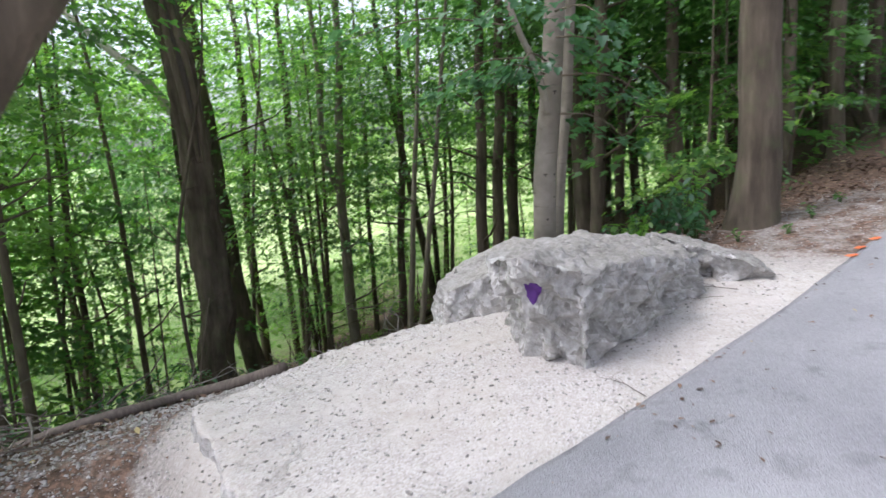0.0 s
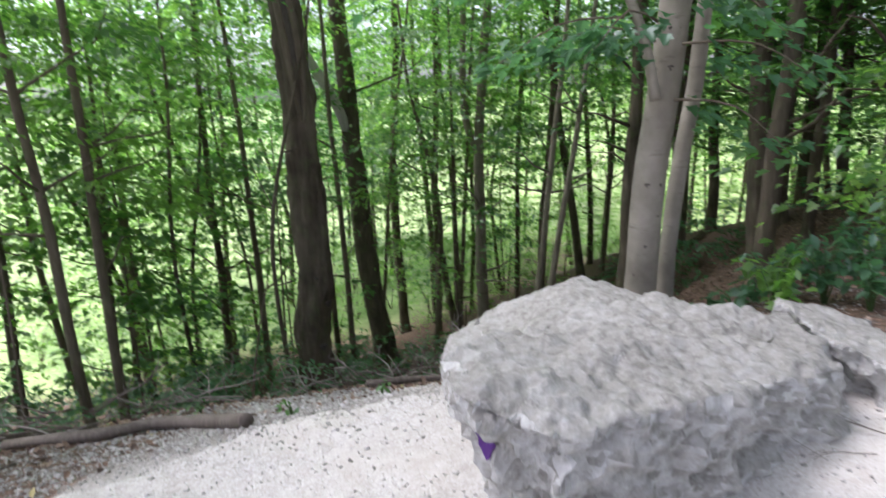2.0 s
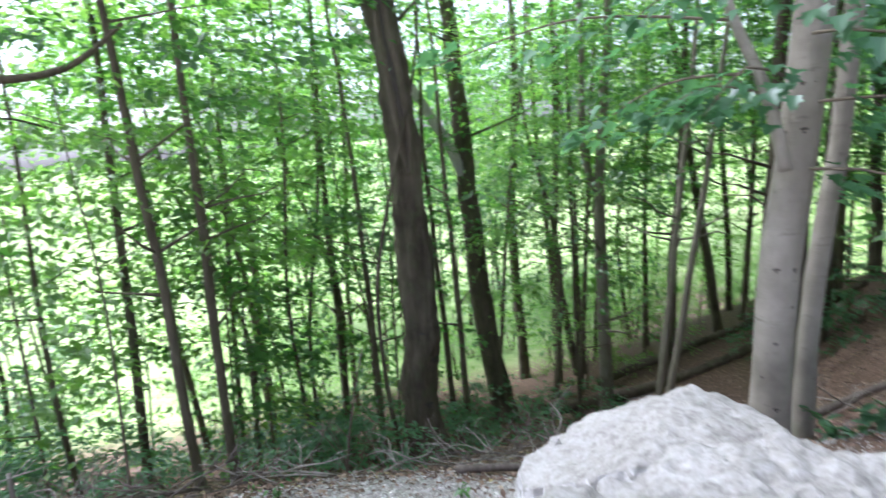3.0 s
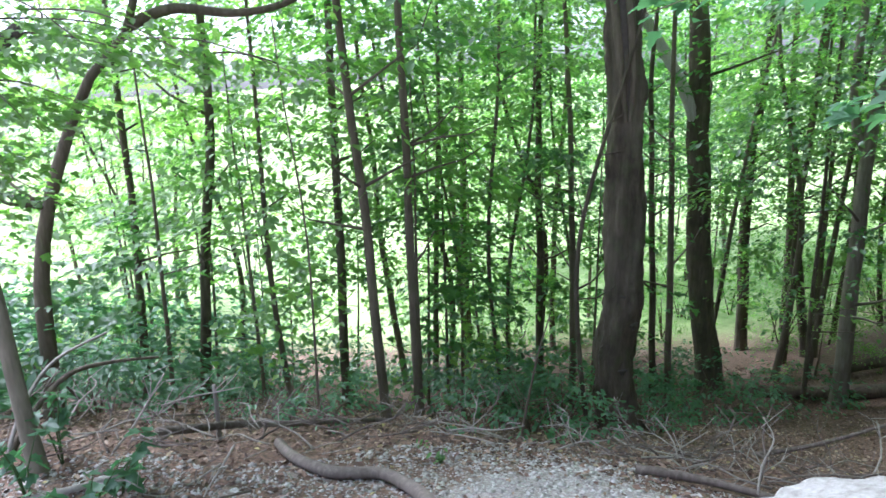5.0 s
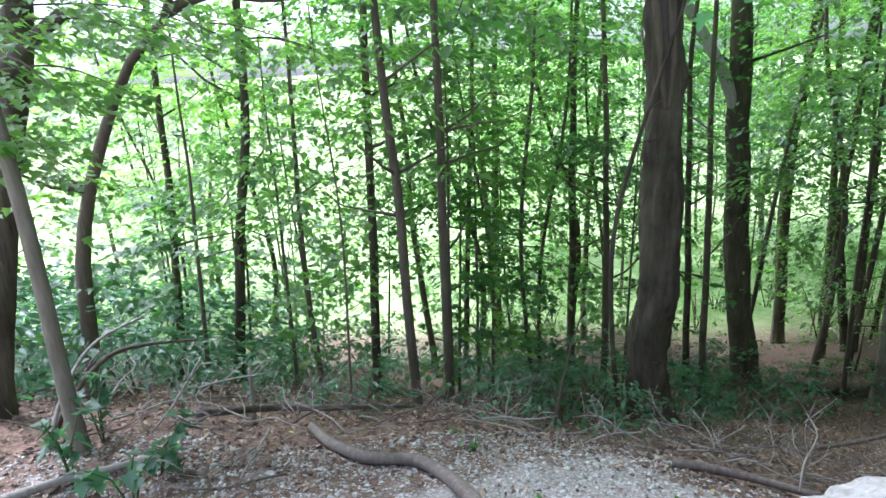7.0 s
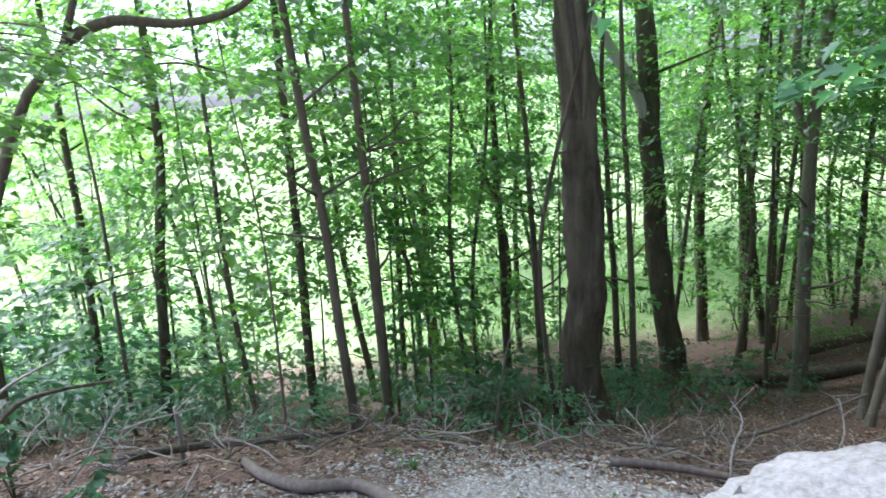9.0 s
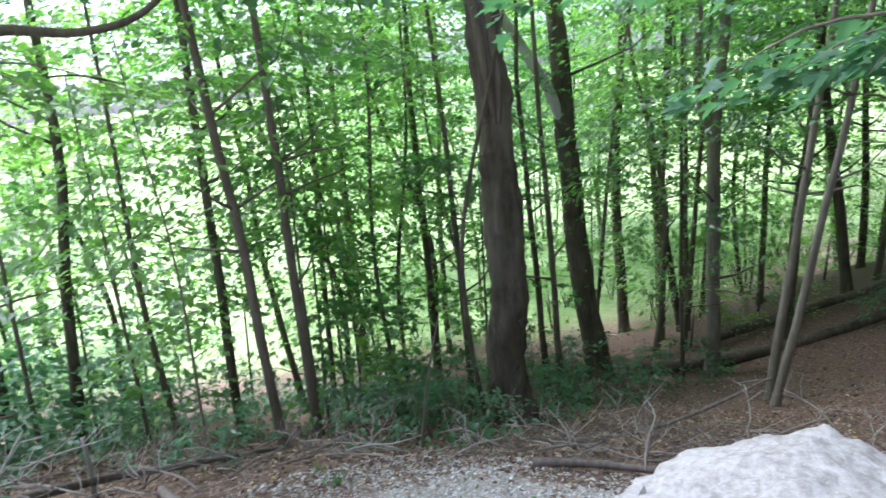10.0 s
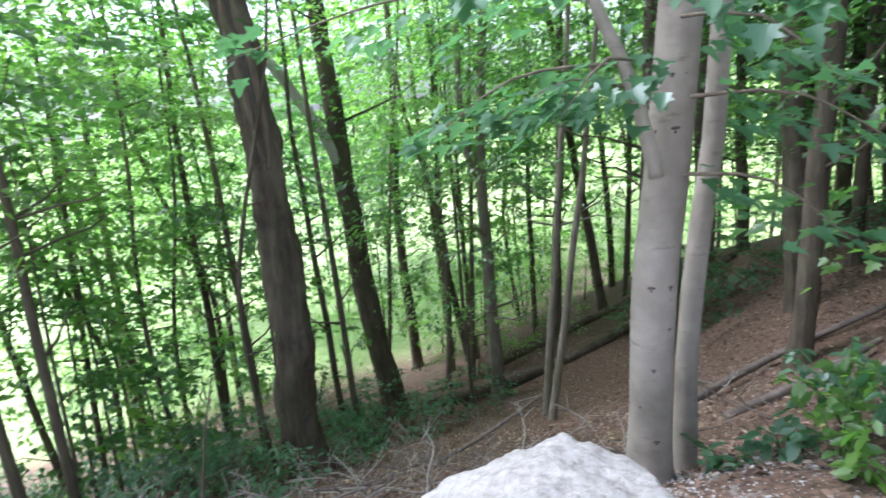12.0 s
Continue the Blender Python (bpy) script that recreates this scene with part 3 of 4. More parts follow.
def twigs(e, bark, rnd, pts, radii, count, lo, hi, length):
    """Side branches that leave the trunk between two heights."""
    z0 = pts[0].z
    for _ in range(count):
        z = z0 + rnd.uniform(lo, hi)
        k = min(range(len(pts)), key=lambda i: abs(pts[i].z - z))
        a = rnd.uniform(0, 2 * math.pi)
        L = length * rnd.uniform(0.5, 1.1)
        p = pts[k]
        d = Vector((math.cos(a), math.sin(a), rnd.uniform(0.1, 0.7)))
        q = [p, p + d * L * 0.4, p + d * L * 0.7 + Vector((0, 0, rnd.uniform(-0.05, 0.15) * L)), p + d * L + Vector((rnd.uniform(-0.2, 0.2), rnd.uniform(-0.2, 0.2), rnd.uniform(-0.1, 0.2))) * L]
        r = min(radii[k] * 0.42, 0.03)
        bm = bmesh.new()
        tube(bm, q, [r, r * 0.7, r * 0.5, r * 0.2], 5)
        part("branch", bm, bark, e)


def tree(key, bark, label, height, crowns, lights=False, lumps=0.06, sides=10, branch=(4, 2.0, 5.0, 1.2), group="woodland trees", top=True):
    x, y, z, dia, offs = trunk_rows[key]
    g = ground_z(x, y)
    offs = [(a, b, c + z - g) for a, b, c in offs if c + z - g > 0.4]
    z = g
    rnd = random.Random(key)
    e = thing("tree", x, y, z, label, "tree", group)
    nodes = [Vector((0, 0, -0.35))] + [Vector((0, 0, 0))] + [Vector(o) for o in offs]
    d = (nodes[-1] - nodes[-2]).normalized()
    d = (d + Vector((0, 0, 1.2))).normalized()
    rest = height - nodes[-1].z
    if rest > 0.5:
        nodes.append(nodes[-1] + d * rest * 0.5 + Vector((rnd.uniform(-0.1, 0.1), rnd.uniform(-0.1, 0.1), 0)) * rest * 0.3)
        nodes.append(nodes[-1] + d * rest * 0.5)
    pts = spline(nodes, 0.07 if dia > 0.3 else 0.16 if dia > 0.15 else 0.3)
    H = max(p.z for p in pts)
    radii = []
    for p in pts:
        f = max(0.0, p.z) / H
        r = dia / 2 * (1.04 - 0.72 * f ** 1.2)
        r *= 1 + 0.38 * math.exp(-max(p.z + 0.05, 0) / (dia * 0.7))
        radii.append(max(r, 0.006))
    wig = [p + Vector((noise.noise((p.z * 0.8, x, y)), noise.noise((p.z * 0.8, y, x + 5)), 0)) * dia * 0.25 for p in pts]
    bm = bmesh.new()
    tube(bm, wig, radii, sides, lumps, x * 3.1)
    part("trunk", bm, bark, e)
    twigs(e, bark, rnd, wig, radii, *branch)
    # lights: valley brightness put into the leaf colour
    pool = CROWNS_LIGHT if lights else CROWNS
    for cz, size in crowns:
        k = min(range(len(pts)), key=lambda i: abs(pts[i].z - cz))
        a = rnd.uniform(0, 6.28)
        crown_at(e, rnd.choice(pool), wig[k].x + 0.5 * math.cos(a), wig[k].y + 0.5 * math.sin(a), cz, rnd.uniform(0, 6.28), size)
    # unseen treetop added over these trees to block sun and sky
    if top and key in ("h1", "j7", "j9", "A", "R"):
        crown_at(e, rnd.choice(SHADE_TOPS), wig[-1].x, wig[-1].y, wig[-1].z, rnd.uniform(0, 6.28), rnd.uniform(0.9, 1.2))
    return e, wig, radii


big, big_pts, big_r = tree("A", BARK_DARK, "large old tree with dark ridged bark and a split hollow", 13, [(11.0, 1.2)], lumps=0.36, sides=36, branch=(3, 6, 9, 2.0))
second, sec_pts, sec_r = tree("B", BARK_DARK, "dark straight tree with a bleached broken limb", 14, [(12.0, 1.2)], lumps=0.12, sides=18, branch=(3, 6, 9, 1.8))
tree("C", BARK_DARK, "tall dark slender tree on the lower slope", 12, [(8.0, 1.2)], lumps=0.06)
tree("L1", BARK_MID, "slender forked tree with brown bark", 9, [(6.4, 1.0)], branch=(6, 2.4, 6, 1.2))
tree("L2", BARK_MID, "slim straight young tree with brown bark", 9, [(6.6, 1.0)])
tree("L3", BARK_DARK, "slim dark tree on the slope", 9.5, [(6.8, 1.0)])
tree("L4", BARK_DARK, "dark young tree with a high fork", 9, [(5.4, 0.9)], True)
tree("L6", BARK_DARK, "dark many-stemmed young tree", 8, [(4.6, 0.8)], True)
tree("P", BARK_MID, "crooked brown tree that arches over the slope", 4.2, [], branch=(3, 1.5, 3, 0.8), top=False)
tree("Q", BARK_GREY, "slim leaning tree with smooth grey bark", 5, [(4.4, 0.7)], branch=(2, 2, 4, 0.8), top=False)
tree("R", BARK_DARK, "thick dark tree with a broken side limb", 8, [(6.5, 0.9)], lumps=0.12, sides=16, branch=(2, 3, 6, 1.2))
for key, h in (("M", 10), ("N", 9), ("O", 8), ("S", 9.5), ("U", 9), ("V", 9), ("V2", 9), ("W", 10), ("X", 8), ("s1", 7)):
    tree(key, BARK_DARK if key in "MNSV" else BARK_MID, "slender dark woodland tree", h, [] if key in ("V", "V2") else [(h * 0.95, 0.9)] if key in ("U", "X") else [(h * 0.55, 0.95), (h * 0.75, 1.0), (h * 0.92, 1.1)], key != "S", top=key in "MS")
tree("s2", BARK_MID, "thin bare sapling on the slope", 3.6, [], branch=(4, 1.2, 3, 0.5), sides=6, top=False)
tree("s3", BARK_MID, "thin leaning sapling stem", 1.3, [], branch=(3, 0.5, 1.2, 0.3), sides=6, top=False)
fork, fork_pts, fork_r = tree("D", BARK_GREY, "grey-brown tree that forks above head height", 11, [(9.4, 1.0)], lumps=0.08, sides=14)
tree("E1", BARK_GREY, "thin grey tree on the leaf-covered bank", 8, [(6.6, 0.9)], top=False)
tree("E2", BARK_GREY, "thin pale leaning tree on the leaf-covered bank", 8, [(6.6, 0.9)], top=False)
tree("F", BARK_DARK, "dark leaning tree beside the fallen log", 10, [(7.4, 1.0)])
beech, beech_pts, beech_r = tree("G", BEECH, "smooth pale-barked tree dotted with dark knots", 9, [(7.5, 1.0)], lumps=0.05, sides=20, branch=(2, 5, 8, 1.4))
tree("G2", BEECH, "slimmer smooth pale-barked stem beside its twin", 8, [(7.0, 0.9)], lumps=0.12, sides=16, branch=(3, 3, 6, 1.2))
tree("H", BARK_DARK, "thick brown-barked tree beside the path", 10, [(8.0, 1.0)], lumps=0.05, sides=18, branch=(2, 4, 8, 1.4))
for key in ("h1", "h2", "h3", "j1", "j2", "j3", "j4", "j5", "j6", "j7", "j8", "j9", "j10"):
    tree(key, BARK_DARK if key not in ("j2", "j9") else BARK_MID, "dark woodland tree on the bank", 10, [(5.2, 0.9), (7.8, 1.0)], top=key in ("h1", "j1", "j7", "j9"))
for key in ("h4", "h5", "h6", "h7"):
    tree(key, BARK_MID, "slim woodland tree further down the slope", 9.5, [] if key in ("h6", "h7") else [(5.5, 0.95), (7.6, 1.0)], True, top=False)

def beside_the_large_trees(x, y):
    """The open strip of slope around the two large dark trees."""
    return 0.28 < math.atan2(0.8 - x, y - 2.4) < 0.60 and math.hypot(0.8 - x, y - 2.4) < 14


# more of the wood, thinning out towards the meadow
rnd = random.Random(11)
placed = 0
while placed < 66:
    x, y = rnd.uniform(-30, 16), rnd.uniform(5, 42)
    s = downhill(x, y)
    if s < 9 or s > 34 or math.hypot(x, y) < 12 or (x < -14 and s < 16 and rnd.random() < 0.6):
        continue
    if -16 < x < -9 and 6 < y < 12:
        continue
    az = math.atan2(0.8 - x, y - 2.4)
    if beside_the_large_trees(x, y):
        continue
    if s > 12 and (abs(az - 1.05) < 0.18 or abs(az - 0.20) < 0.14 and rnd.random() < 0.7):
        continue
    # dim bearing: shade put in by darker leaves and an oversized high crown
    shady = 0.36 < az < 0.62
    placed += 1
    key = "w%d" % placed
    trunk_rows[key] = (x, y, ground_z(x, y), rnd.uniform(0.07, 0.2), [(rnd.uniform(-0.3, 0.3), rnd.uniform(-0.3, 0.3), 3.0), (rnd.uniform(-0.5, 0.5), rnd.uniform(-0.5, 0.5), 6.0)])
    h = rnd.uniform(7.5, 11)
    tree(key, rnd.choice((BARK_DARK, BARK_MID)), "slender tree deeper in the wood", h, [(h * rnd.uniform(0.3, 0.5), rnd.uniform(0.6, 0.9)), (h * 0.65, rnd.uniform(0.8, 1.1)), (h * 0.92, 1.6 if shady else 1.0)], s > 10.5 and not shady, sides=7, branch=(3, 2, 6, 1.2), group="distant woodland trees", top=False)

placed = 0
while placed < 58:
    x, y = rnd.uniform(2.6, 20), rnd.uniform(7.5, 30)
    if downhill(x, y) > 9 or x > road_edge(y) - 2.0 + 0 * y:
        continue
    placed += 1
    key = "u%d" % placed
    trunk_rows[key] = (x, y, ground_z(x, y), rnd.uniform(0.09, 0.26), [(rnd.uniform(-0.2, 0.2), rnd.uniform(-0.2, 0.2), 3.0), (rnd.uniform(-0.3, 0.3), rnd.uniform(-0.3, 0.3), 6.0)])
    h = rnd.uniform(7.5, 11)
    tree(key, rnd.choice((BARK_DARK, BARK_MID)), "slender tree up on the wooded bank", h, [(h * 0.36, rnd.uniform(0.6, 0.85)), (h * 0.58, 0.95), (h * 0.8, 1.1)], False, sides=8, branch=(3, 2, 6, 1.2), group="bank trees", top=False)

placed = 0
while placed < 12:
    x, y = rnd.uniform(-4.5, 6), rnd.uniform(13.2, 22)
    placed += 1
    key = "r%d" % placed
    trunk_rows[key] = (x, y, ground_z(x, y), rnd.uniform(0.06, 0.17), [(rnd.uniform(-0.25, 0.25), rnd.uniform(-0.2, 0.2), 3.0), (rnd.uniform(-0.4, 0.4), rnd.uniform(-0.3, 0.3), 6.0)])
    h = rnd.uniform(7, 10)
    tree(key, rnd.choice((BARK_DARK, BARK_MID)), "thin tree standing along the wooded ridge", h, [(h * 0.5, 0.8), (h * 0.8, 1.0)], rnd.random() < 0.85, sides=7, branch=(3, 1.5, 6, 1.0), group="ridge trees", top=False)

# bare slim stems between the nearer trees
placed = 0
while placed < 8:
    x, y = rnd.uniform(-12, -2.5), rnd.uniform(4.5, 14)
    if not 4.5 < downhill(x, y) < 13 or math.hypot(x - 0.9, y - 2.5) < 7.5 or beside_the_large_trees(x, y):
        continue
    placed += 1
    key = "b%d" % placed
    trunk_rows[key] = (x, y, ground_z(x, y), rnd.uniform(0.05, 0.12), [(rnd.uniform(-0.3, 0.3), rnd.uniform(-0.3, 0.3), 2.4), (rnd.uniform(-0.6, 0.6), rnd.uniform(-0.6, 0.6), 5.0)])
    tree(key, rnd.choice((BARK_DARK, BARK_DARK, BARK_MID)), "slim dark stem with few low branches", rnd.uniform(7, 9), [(7.0, 0.8)], True, sides=7, branch=(6, 2.0, 6.5, 1.1), group="slim stems", top=False)

# unseen woods added across the path, behind the walker, to cut the open light
for k in range(18):
    a = rnd.uniform(-0.4, 2.9)
    d = rnd.uniform(9, 22)
    x, y = 3.5 + math.cos(a - 1.5) * d, -1.5 + math.sin(a - 1.5) * d
    if x < road_edge(y) + 5.5:
        continue
    trunk_rows["o%d" % k] = (x, y, ground_z(x, y), rnd.uniform(0.12, 0.3), [(0.1, 0.1, 3.0), (0.2, 0.1, 6.0)])
    tree("o%d" % k, BARK_DARK, "unseen tree added across the path to cut the light", 10, [(5, 1.1), (8, 1.2)], sides=8, group="trees across the path", top=False)

# young maples whose flat tiers of leaves fill the middle distance
for k, (x, y, h) in enumerate([(-6.2, 4.6, 4.2), (-7.0, 6.0, 4.6), (-5.6, 7.6, 4.4), (-8.6, 7.2, 5.0), (-6.4, 8.8, 4.8), (-6.6, 13.4, 4.8), (-8.8, 3.2, 4.2), (-7.6, 2.2, 3.8), (-9.6, 5.2, 4.6), (-5.4, 15.6, 4.8), (-5.4, 11.2, 5.0),
                               (-10.5, 3.4, 4.6), (-10.5, 7.6, 5.2), (-3.6, 17.4, 5.0), (-7.4, 10.6, 5.2), (-11.5, 5.8, 5.0), (-6.6, 3.0, 3.4), (3.6, 8.6, 3.6), (2.9, 7.6, 2.8), (4.6, 9.8, 4.0)]):
    trunk_rows["m%d" % k] = (x, y, ground_z(x, y), 0.05, [(rnd.uniform(-0.15, 0.15), rnd.uniform(-0.15, 0.15), h * 0.5)])
    e, wig, rad = tree("m%d" % k, BARK_MID, "young maple with flat tiers of bright leaves", h, [], sides=6, branch=(5, 1.2, h * 0.9, 0.9), group="young maples", top=False)
    for cz in (h * 0.5, h * 0.9):
        crown_at(e, SAPLINGS[(k + int(cz)) % 4], wig[-1].x * 0.5, wig[-1].y * 0.5, cz, rnd.uniform(0, 6.28), rnd.uniform(0.8, 1.15))

# more of the same, scattered over the lower slope
placed = 0
while placed < 8:
    x, y = rnd.uniform(-14, -2.5), rnd.uniform(4, 19)
    if not 7.0 < downhill(x, y) < 14 or beside_the_large_trees(x, y) or x > -4:
        continue
    placed += 1
    h = rnd.uniform(3.6, 5.4)
    trunk_rows["n%d" % placed] = (x, y, ground_z(x, y), 0.05, [(rnd.uniform(-0.2, 0.2), rnd.uniform(-0.2, 0.2), h * 0.5)])
    e, wig, rad = tree("n%d" % placed, BARK_MID, "young maple with flat tiers of bright leaves", h, [], sides=6, branch=(5, 1.2, h * 0.9, 0.9), group="young maples", top=False)
    for cz in (h * 0.4, h * 0.85):
        crown_at(e, SAPLINGS[(placed + int(cz)) % 4], wig[-1].x * 0.5, wig[-1].y * 0.5, cz, rnd.uniform(0, 6.28), rnd.uniform(0.9, 1.25))

# ---- undergrowth ----
def shrub(x, y, size, label="low shade-loving shrub with dull green leaves", mesh=None):
    e = thing("shrub", x, y, ground_z(x, y), label, "shrub", "undergrowth")
    bm = bmesh.new()
    for k in range(5):
        a = rnd.uniform(0, 6.28)
        tip = Vector((math.cos(a) * 0.35, math.sin(a) * 0.35, 0.55)) * size
        tube(bm, [Vector((0, 0, -0.05)), tip * 0.5 + Vector((0, 0, 0.05)), tip], [0.008, 0.006, 0.003], 5)
    part("stem", bm, BARK_MID, e)
    ob = new("leaves", mesh or rnd.choice(SHRUBS))
    ob.parent, ob.location, ob.rotation_euler, ob.scale = e, (0, 0, 0.42 * size), (0, 0, rnd.uniform(0, 6.28)), (size, size, size)
    return e


# taller shrubs where the slope flattens out
for x, y, size in ((-6.4, 2.6, 1.5), (-7.2, 3.6, 1.7), (-8.0, 2.4, 1.8), (-7.6, 4.6, 1.5), (-9.0, 4.2, 1.9), (-9.4, 2.8, 2.0), (-8.6, 5.6, 1.6), (-10.2, 5.6, 1.9), (-6.0, 3.8, 1.2), (-11.0, 4.0, 2.0), (-11.2, 6.6, 2.0), (-5.6, 2.2, 1.3)):
    shrub(x, y, size)

# bushes out on the valley floor and up on the bank
placed = 0
while placed < 92:
    x, y = rnd.uniform(-22, 10), rnd.uniform(2, 32)
    s = downhill(x, y)
    bank = 3.0 < x < 10 and 7.2 < y < 15 and x < road_edge(y) - 1.5
    if not bank and (s < 9.5 or s > 24 or (x > -5 and s < 13) or abs(math.atan2(0.7 - x, y - 2.55) - 1.10) < 0.16):
        continue
    if bank and rnd.random() < 0.4:
        continue
    placed += 1
    e = thing("bush", x, y, ground_z(x, y), "leafy green bush among the trees", "bush", "bushes")
    for _ in range(4):
        a = rnd.uniform(0, 6.28)
        bm = bmesh.new()
        tip = Vector((math.cos(a) * 0.5, math.sin(a) * 0.5, rnd.uniform(0.8, 1.3)))
        tube(bm, [Vector((0, 0, -0.1)), tip * 0.5 + Vector((0, 0, 0.1)), tip], [0.02, 0.014, 0.006], 5)
        part("stem", bm, BARK_MID, e)
    size = rnd.uniform(0.35, 0.6)
    # valley bushes get the paler leaves to look sunlit, bank bushes the darker
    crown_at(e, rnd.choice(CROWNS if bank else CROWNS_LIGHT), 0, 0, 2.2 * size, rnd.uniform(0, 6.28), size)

# thicket beyond the fallen logs
for x, y, size in ((-3.2, 15.4, 0.8), (-2.2, 16.6, 1.0), (-3.9, 17.6, 0.9), (-1.2, 18.0, 1.0), (-3.0, 19.4, 1.1), (-4.6, 20.4, 1.0), (-2.0, 21.0, 1.2), (-3.6, 22.4, 1.2), (-5.4, 23.0, 1.1), (-2.6, 24.6, 1.3), (-4.4, 25.6, 1.2), (-5.8, 26.6, 1.2), (-0.8, 20.2, 1.1), (-5.0, 18.0, 0.8)):
    e = thing("bush", x, y, ground_z(x, y), "leafy green bush among the trees", "bush", "bushes")
    bm = bmesh.new()
    tube(bm, [Vector((0, 0, -0.1)), Vector((0.05, 0.02, 0.5)) * size, Vector((0.1, -0.05, 1.1)) * size], [0.025, 0.018, 0.008], 5)
    part("stem", bm, BARK_MID, e)
    crown_at(e, rnd.choice(CROWNS_LIGHT), 0, 0, 1.15 * size, rnd.uniform(0, 6.28), 0.5 * size)

placed = 0
while placed < 50:
    x, y = rnd.uniform(-13, 4), rnd.uniform(2.5, 19)
    s = downhill(x, y)
    if s < 3.0 or s > 11 or (x > -3.4 and y < 12.5) or math.hypot(x + 5.8, y - 7.0) < 1.1:
        continue
    placed += 1
    shrub(x, y, rnd.uniform(0.55, 1.25))

# ---- details of the nearer trees ----
def limb(parent, nodes, r0, r1, bark, name="limb", label="", sides=10, lumps=0.08, step=0.08):
    """A limb in the parent's own space."""
    pts = spline([Vector(n) for n in nodes], step)
    m = len(pts) - 1
    bm = bmesh.new()
    tube(bm, pts, [r0 + (r1 - r0) * i / m for i in range(m + 1)], sides, lumps, r0 * 90)
    return part(name, bm, bark, parent, label)


def local(e, x, y, z):
    return Vector((x, y, z)) - e.location


# bleached limb of the second dark tree, broken off short
bx, by, bz = [p for p in sec_pts if p.z < 0.60 - second.location.z][-1]
limb(second, [(bx, by, bz), (bx - 0.14, by - 0.28, bz + 0.71), (bx - 0.45, by - 0.48, bz + 1.4), (bx - 0.91, by - 0.64, bz + 2.17), (bx - 1.8, by - 0.5, bz + 3.0), (bx - 2.8, by - 0.4, bz + 4.0)], 0.105, 0.06, WHITEWOOD, "limb", "bleached broken limb")
# fork of the grey-brown tree
fx, fy, fz = [p for p in fork_pts if p.z < 0.30 - fork.location.z][-1]
limb(fork, [(fx, fy, fz), (fx - 0.20, fy - 0.02, fz + 0.5), (fx - 0.27, fy - 0.02, fz + 1.3), (fx - 0.22, fy, fz + 3.2), (fx - 0.4, fy, fz + 5.6)], 0.075, 0.035, BARK_GREY, "limb")
# side limb of the pale tree
limb(beech, [local(beech, 0.85, 5.47, 1.30), local(beech, 0.80, 5.44, 1.55), local(beech, 0.74, 5.44, 1.75), local(beech, 0.62, 5.45, 2.05), local(beech, 0.4, 5.4, 2.8)], 0.032, 0.018, BEECH, "limb")
old = [o for o in bpy.data.objects if o.get("label", "").startswith("thick dark tree with a broken")][0]
limb(old, [local(old, -4.34, 3.05, 1.75), local(old, -4.2, 3.25, 1.95), local(old, -4.05, 3.45, 2.12)], 0.055, 0.04, DEADWOOD, "limb", "broken side limb")
crook = [o for o in bpy.data.objects if o.get("label", "").startswith("crooked brown")][0]
limb(crook, [(0.12, 1.15, 3.31), (0.25, 1.5, 3.45), (0.5, 2.0, 3.4), (0.8, 2.4, 3.5), (1.3, 2.6, 3.8)], 0.05, 0.02, BARK_MID, "limb", "", 8)


def knots(e, pts, radii, facing, heights, size):
    """Dark branch scars with a raised brow."""
    f0 = Vector((facing[0], facing[1], 0)).normalized()
    for h, sway, s in heights:
        k = min(range(len(pts)), key=lambda i: abs(pts[i].z - h))
        f = (Matrix.Rotation(sway, 3, "Z") @ f0)
        side = Vector((-f.y, f.x, 0))
        c = pts[k] + f * radii[k] * 0.985
        bm = bmesh.new()
        brow = []
        for j in range(9):
            a = math.pi * j / 8
            brow.append(c + side * math.cos(a) * size * s * 1.35 - f * abs(math.cos(a)) ** 2 * size * s * 0.8 + Vector((0, 0, math.sin(a) * size * s * 0.75)))
        tube(bm, brow, [size * s * (0.14 + 0.24 * math.sin(math.pi * j / 8)) for j in range(9)], 6)
        bmesh.ops.create_uvsphere(bm, u_segments=10, v_segments=6, radius=size * s * 0.55, matrix=Matrix.Translation(c - f * size * s * 0.35))
        part("knot", bm, KNOT, e, "dark branch scar")


KNOT = plain("knot_bark", (0.075, 0.062, 0.05), 0.9)
knots(beech, beech_pts, beech_r, (0.06, -1), [(0.22, 0.25, 0.8), (0.40, -0.55, 0.5), (0.58, 0.05, 0.7), (0.80, 0.8, 0.5), (0.97, -0.15, 1.1), (1.03, 0.75, 0.9), (1.25, 0.3, 0.5), (1.44, -0.6, 0.6), (1.61, 0.15, 1.2), (1.72, -0.8, 0.6), (1.86, 0.4, 0.5), (2.0, -0.2, 0.7)], 0.018)
knots(second, sec_pts, sec_r, (0.45, -0.9), [(0.8, 0.2, 1.0), (1.5, -0.3, 0.8), (2.3, 0.4, 1.0)], 0.03)
knots(big, big_pts, big_r, (0.56, -0.83), [(0.9, 0.4, 1.2), (1.5, 0.9, 1.5), (1.9, -0.2, 1.1)], 0.045)


